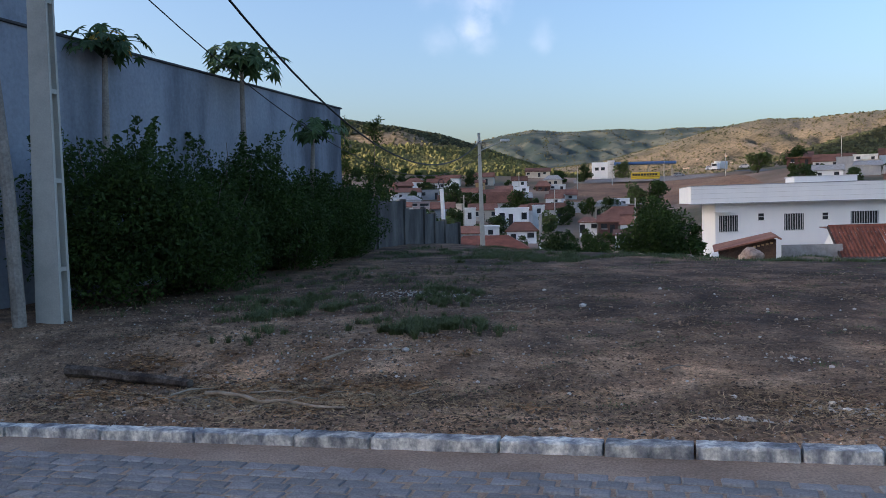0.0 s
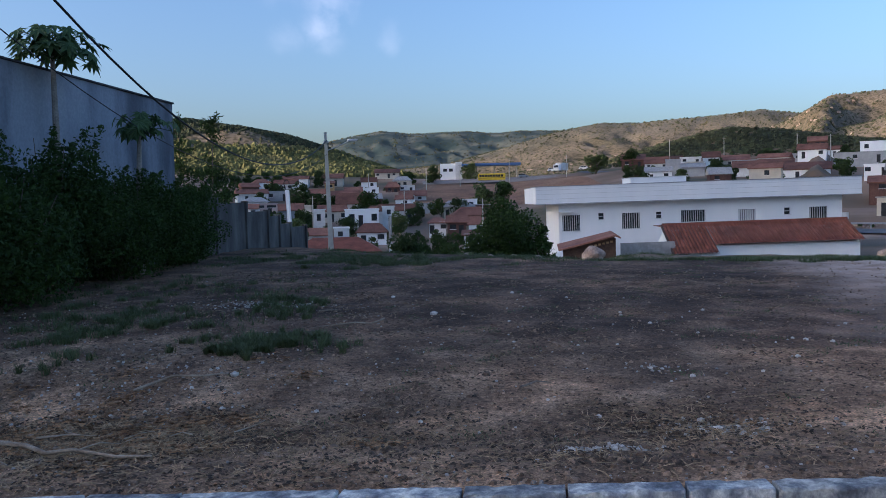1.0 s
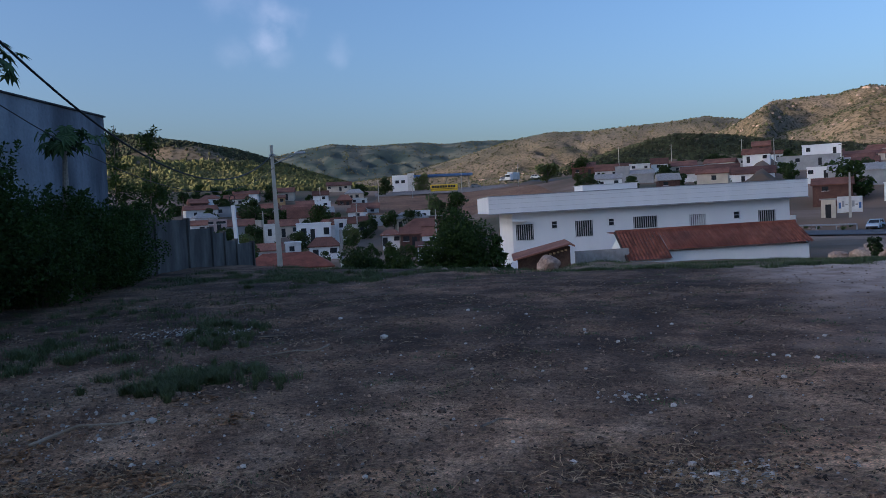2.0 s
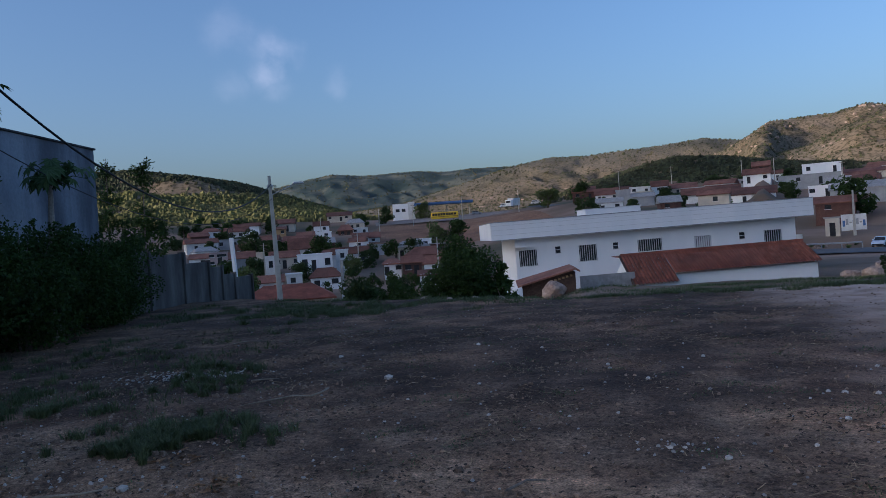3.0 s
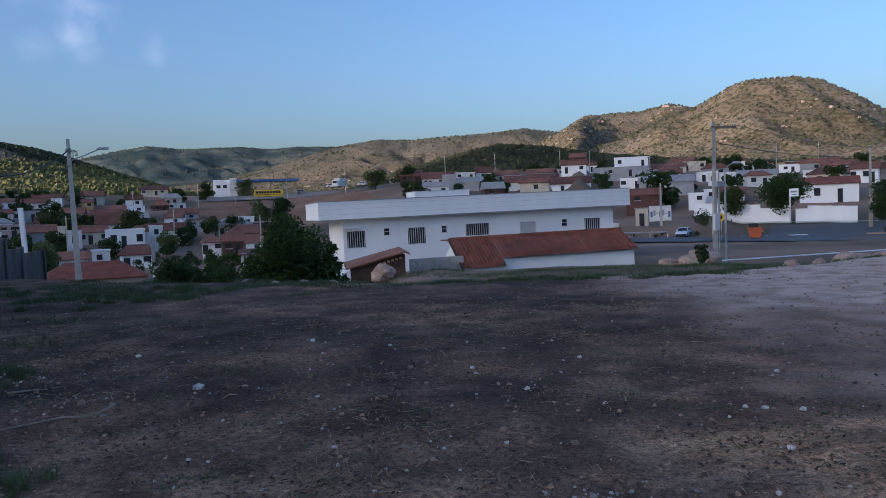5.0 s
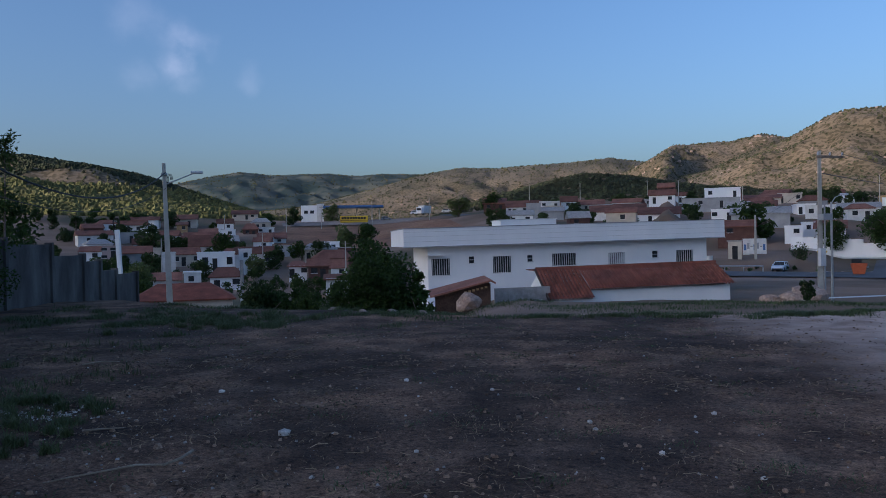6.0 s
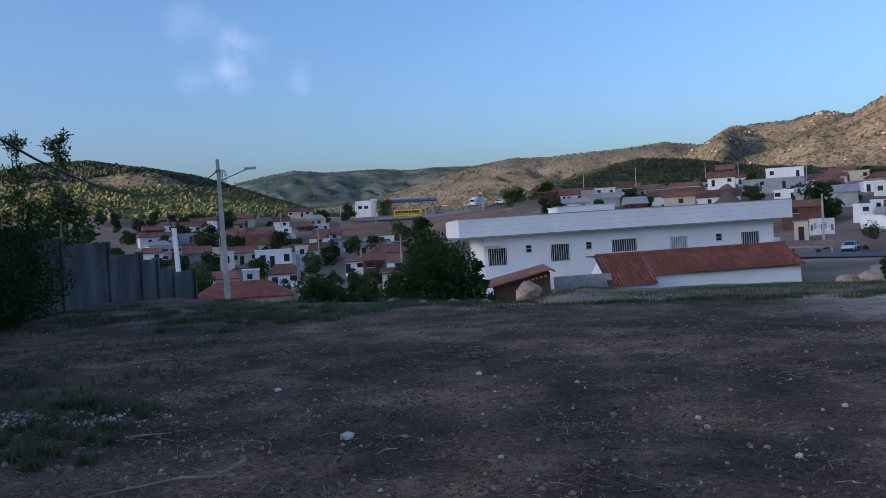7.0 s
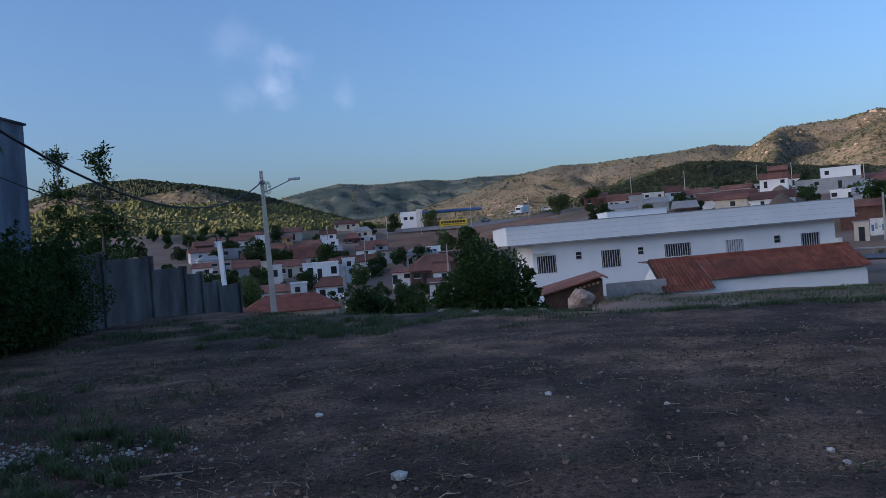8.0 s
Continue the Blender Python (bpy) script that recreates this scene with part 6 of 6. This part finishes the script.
litter("russet_litter", "heaped russet leaves and chips behind the kerb", [(rl.normal(-3.0, 0.95), rl.normal(6.7, 0.4), 0.20, 70) for _ in range(46)] + [(rl.normal(-4.2, 1.6), rl.normal(7.8, 0.8), 0.22, 40) for _ in range(30)], RUSSET, 0.075, 0.018, 64)
weeds_low = [(rl.uniform(-7, 6), 6 + 16 * rl.uniform(), 0.18, 40) for _ in range(260)]
scatter_blades("low_weeds", "tiny half-dry weeds dotted over the lot", weeds_low, WEED, 0.03, 0.006, 63, 1.4)


def scatter_stones(name, label, n, sizes, material, seed, area):
    """Many small five-cornered stones pressed into the soil."""
    rng = np.random.RandomState(seed)
    x, y = area(rng, n)
    z = ground_z(x, y)
    r = rng.uniform(0, 1, n) ** 3 * (sizes[1] - sizes[0]) + sizes[0]
    V, F = [], []
    ring = np.arange(5) * 2 * math.pi / 5
    for k in range(n):
        a = ring + rng.uniform(0, 6.28)
        q = r[k] * rng.uniform(0.7, 1.2, 5)
        o = len(V)
        V += [(x[k] + q[j] * math.cos(a[j]), y[k] + q[j] * math.sin(a[j]), z[k] - 0.2 * r[k]) for j in range(5)]
        V += [(x[k] + 0.6 * q[j] * math.cos(a[j] + 0.3), y[k] + 0.6 * q[j] * math.sin(a[j] + 0.3), z[k] + r[k] * rng.uniform(0.45, 0.8)) for j in range(5)]
        F += [(o + j, o + (j + 1) % 5, o + 5 + (j + 1) % 5, o + 5 + j) for j in range(5)] + [(o + 5, o + 6, o + 7, o + 8, o + 9)]
    return tagged(new(name, mesh_of(name, V, F, material)), label, "stones", kind="stuff")


def lot_area(rng, n):
    y = 5.1 + 19 * rng.uniform(0, 1, n) ** 1.7
    return rng.uniform(-1, 1, n) * (4 + 0.55 * y) + 0.5, y


def pile_area(rng, n):
    which = rng.choice(5, n, p=(0.16, 0.34, 0.30, 0.02, 0.18))
    c = np.array([(2.35, 6.78, 0.26, 0.13), (-3.7, 14.1, 0.5, 0.25), (-3.0, 8.2, 0.9, 0.7), (2.2, 8.98, 0.2, 0.1), (1.42, 6.06, 0.14, 0.06)])[which]
    return c[:, 0] + c[:, 2] * rng.normal(size=n), c[:, 1] + c[:, 3] * rng.normal(size=n)


scatter_stones("grit", "dull grit and clods over the bare lot", 16000, (0.005, 0.030), GRIT, 44, lot_area)
CLOD = mat("dry_clod", [(0.15, 0.098, 0.068), (0.33, 0.225, 0.155)], 6.0, 0.95, 0.6, 50, fine=0.4, islands=0.35)


def tip_area(rng, n):
    """The rough left side of the lot, where earth and rubble were dumped."""
    return rng.normal(-4.4, 2.4, n), 5.6 + 9 * rng.uniform(0, 1, n) ** 1.3


scatter_stones("clods", "crumbled earth clods over the rough side of the lot", 3000, (0.008, 0.050), CLOD, 48, tip_area)
scatter_stones("tip_gravel", "pale chips and broken mortar over the rough side", 1100, (0.004, 0.024), CHIP, 49, tip_area)
scatter_stones("pale_gravel", "scattered pale gravel chips on the lot", 3000, (0.004, 0.022), CHIP, 45, lot_area)
scatter_stones("rubble", "small heaps of pale rubble and lime", 1700, (0.005, 0.03), PEBBLE, 46, pile_area)


# ---- scrub on the hills ----
def hill_scrub():
    rng = np.random.RandomState(77)
    n = 84000
    az = np.radians(rng.uniform(-45, 45, n))
    d = 330 * (3000 / 330.0) ** (rng.uniform(0, 1, n) ** 0.9)
    x, y = CX - d * np.sin(az), CY + d * np.cos(az)
    z = ground_z(x, y)
    keep = (z > 13) & (fbm(x, y, 90, 3, 0.9) > -0.9)
    x, y, z, d = x[keep], y[keep], z[keep], d[keep]
    n = len(x)
    r = rng.uniform(0.45, 1.25, n) * (0.55 + d / 1300)
    base = np.array([(1, 0, -0.3), (0.31, 0.95, -0.3), (-0.81, 0.59, -0.3), (-0.81, -0.59, -0.3), (0.31, -0.95, -0.3), (0.6, 0.25, 0.75), (-0.2, 0.62, 0.85), (-0.45, -0.42, 0.7), (0.3, -0.55, 0.9)])
    V = base[None] * (1 + 0.3 * rng.normal(size=(n, 9, 1))) * r[:, None, None]
    V[:, :, 2] *= rng.uniform(0.7, 1.15, (n, 1))
    V += np.stack([x, y, z], 1)[:, None, :]
    f = [(0, 1, 5), (1, 6, 5), (1, 2, 6), (2, 7, 6), (2, 3, 7), (3, 4, 7), (4, 8, 7), (4, 0, 8), (0, 5, 8), (5, 6, 7), (5, 7, 8)]
    F = (np.arange(n)[:, None, None] * 9 + np.array(f)[None]).reshape(-1, 3)
    me = bpy.data.meshes.new("hill_scrub")
    me.from_pydata(V.reshape(-1, 3).tolist(), [], F.tolist())
    me.materials.append(SCRUB)
    tagged(new("hill_scrub", me), "dry thorny scrub dotted over the hills", "scrub", kind="stuff")


hill_scrub()


def hill_woods(az0, az1, d0, d1, low, n, seed):
    """Thick bush on the upper part of a hill, its colour dark for the shade there."""
    rng = np.random.RandomState(seed)
    az, d = np.radians(rng.uniform(az0, az1, n)), rng.uniform(d0, d1, n)
    x, y = CX - d * np.sin(az), CY + d * np.cos(az)
    z = ground_z(x, y)
    keep = z > low + 7 * fbm(x, y, 60, 3, 2.2)
    x, y, z = x[keep], y[keep], z[keep]
    n = len(x)
    r = rng.uniform(0.7, 1.7, n)
    base = np.array([(1, 0, -0.3), (0.31, 0.95, -0.3), (-0.81, 0.59, -0.3), (-0.81, -0.59, -0.3), (0.31, -0.95, -0.3), (0.6, 0.25, 0.6), (-0.2, 0.62, 0.7), (-0.45, -0.42, 0.55), (0.3, -0.55, 0.7)])
    V = base[None] * (1 + 0.3 * rng.normal(size=(n, 9, 1))) * r[:, None, None]
    V += np.stack([x, y, z], 1)[:, None, :]
    f = [(0, 1, 5), (1, 6, 5), (1, 2, 6), (2, 7, 6), (2, 3, 7), (3, 4, 7), (4, 8, 7), (4, 0, 8), (0, 5, 8), (5, 6, 7), (5, 7, 8)]
    F = (np.arange(n)[:, None, None] * 9 + np.array(f)[None]).reshape(-1, 3)
    me = bpy.data.meshes.new("hill_woods")
    me.from_pydata(V.reshape(-1, 3).tolist(), [], F.tolist())
    me.materials.append(WOODS)
    tagged(new("hill_woods", me), "thick green bush on the upper hillside, darkened for the shade there", "woods", kind="stuff")


hill_woods(6, 33, 520, 690, 27, 19000, 79)
hill_woods(-24, -5, 345, 450, 16, 9000, 85)


def thicket():
    """Olive bush closing the foot of the nearer hill."""
    rng = np.random.RandomState(80)
    n = 15000
    az, d = np.radians(rng.uniform(6, 34, n)), rng.uniform(335, 580, n)
    x, y = CX - d * np.sin(az), CY + d * np.cos(az)
    z = ground_z(x, y)
    keep = (z < 38) & (fbm(x, y, 40, 3, 3.1) > -0.7)
    x, y, z = x[keep], y[keep], z[keep]
    n = len(x)
    r = rng.uniform(0.7, 2.0, n)
    base = np.array([(1, 0, -0.3), (0.31, 0.95, -0.3), (-0.81, 0.59, -0.3), (-0.81, -0.59, -0.3), (0.31, -0.95, -0.3), (0.6, 0.25, 0.75), (-0.2, 0.62, 0.85), (-0.45, -0.42, 0.7), (0.3, -0.55, 0.9)])
    V = base[None] * (1 + 0.3 * rng.normal(size=(n, 9, 1))) * r[:, None, None]
    V += np.stack([x, y, z], 1)[:, None, :]
    f = [(0, 1, 5), (1, 6, 5), (1, 2, 6), (2, 7, 6), (2, 3, 7), (3, 4, 7), (4, 8, 7), (4, 0, 8), (0, 5, 8), (5, 6, 7), (5, 7, 8)]
    F = (np.arange(n)[:, None, None] * 9 + np.array(f)[None]).reshape(-1, 3)
    me = bpy.data.meshes.new("thicket")
    me.from_pydata(V.reshape(-1, 3).tolist(), [], F.tolist())
    me.materials.append(OLIVE)
    tagged(new("thicket", me), "olive green bush at the foot of the hill", "woods", kind="stuff")


thicket()


def verge():
    """Low bushes and stones on the bank beyond the highway."""
    rng = np.random.RandomState(83)
    for k in range(24):
        x = rng.uniform(42, 62)
        y = 129 - 0.618 * (x - 34) + rng.uniform(1.0, 4.0)
        if k % 2:
            w = rng.uniform(0.7, 1.6)
            tree(x, y, 0.6 * w, w, "low dusty green bush on the road bank", 0.0, 200, 0.13, (LEAF_FAR, LEAF_PALE)[k % 4 // 2], "bush", seed=500 + k, clumps=7)
        else:
            rock(x, y, rng.uniform(0.2, 0.39), "dull stone on the bank beside the road", 520 + k, BOULDER, flat=0.6, group="stones on the road bank")


verge()


def hill_rocks():
    rng = np.random.RandomState(78)
    n = 2600
    az, d = np.radians(rng.uniform(-42, 6, n)), rng.uniform(480, 1300, n)
    x, y = CX - d * np.sin(az), CY + d * np.cos(az)
    keep = fbm(x, y, 120, 3, 1.9) > 0.35
    x, y, d = x[keep], y[keep], d[keep]
    z = ground_z(x, y)
    V, F = [], []
    for k in range(len(x)):
        r = rng.uniform(0.6, 2.4) * d[k] / 800
        o = len(V)
        for h, q in ((-0.4, 1.0), (0.45, 0.75)):
            V += [(x[k] + r * q * rng.uniform(0.75, 1.2) * math.cos(a), y[k] + r * q * rng.uniform(0.75, 1.2) * math.sin(a), z[k] + r * h * rng.uniform(0.8, 1.3)) for a in np.arange(6) * math.pi / 3]
        F += [(o + j, o + (j + 1) % 6, o + 6 + (j + 1) % 6, o + 6 + j) for j in range(6)] + [tuple(o + 6 + j for j in range(6))]
    tagged(new("hill_rocks", mesh_of("hill_rocks", V, F, BOULDER)), "pale granite outcrops on the scrub hills", "rocks", kind="stuff")


hill_rocks()


# ---- street pavers ----
def pavers():
    road = bpy.data.objects["road"]
    metas = []
    for v in range(6):
        rng = np.random.RandomState(200 + v)
        bm = boxed(-0.084 - rng.uniform(0, 0.012), 0.084 + rng.uniform(0, 0.012), -0.051, 0.051, -0.06, 0.0)
        for w in bm.verts:
            w.co += Vector(rng.uniform(-0.008, 0.008, 3)) * Vector((1, 1, 0.5))
        top = [w for w in bm.verts if w.co.z > -0.02]
        bmesh.ops.bevel(bm, geom=[e for e in bm.edges if all(w in top for w in e.verts)], offset=0.010, segments=1, affect="EDGES")
        me = bpy.data.meshes.new("paver")
        bmesh.ops.recalc_face_normals(bm, faces=bm.faces)
        bm.to_mesh(me)
        bm.free()
        me.materials.append(PAVER)
        metas.append(me)
    rng = np.random.RandomState(9)
    rest = []
    count = 0
    for row in range(56):
        y = 4.52 - 0.125 * row
        for k in range(80):
            x = -8.2 + 0.205 * k + (0.1 if row % 2 else 0) + rng.uniform(-0.012, 0.012) + 0.25 * math.sin(row)
            z = float(kerb_top(x)) - 0.085 + 0.010 + rng.uniform(-0.005, 0.005) - 0.012 * max(0, 3.5 - y) - 0.02 * max(0, y - 4.42) / 0.1
            m = pose(x, y + rng.uniform(-0.008, 0.008) + 0.03 * math.sin(1.3 * x), z, rng.uniform(-2, 2), rng.uniform(-2, 2), rng.uniform(-5, 5) + 2)
            if row < 6 and -5.0 < x < 4.6 and count < 300:
                ob = new("paver", metas[rng.randint(6)])
                ob.parent = road
                ob.matrix_basis = m
                count += 1
            else:
                rest.append((m, metas[rng.randint(6)]))
    V, F = [], []
    for m, me in rest:
        o = len(V)
        V += [m @ v.co for v in me.vertices]
        F += [[o + i for i in p.vertices] for p in me.polygons]
    ob = new("pavers", mesh_of("pavers", V, F, PAVER))
    ob.parent = road
    tagged(ob, kind="stuff")


pavers()
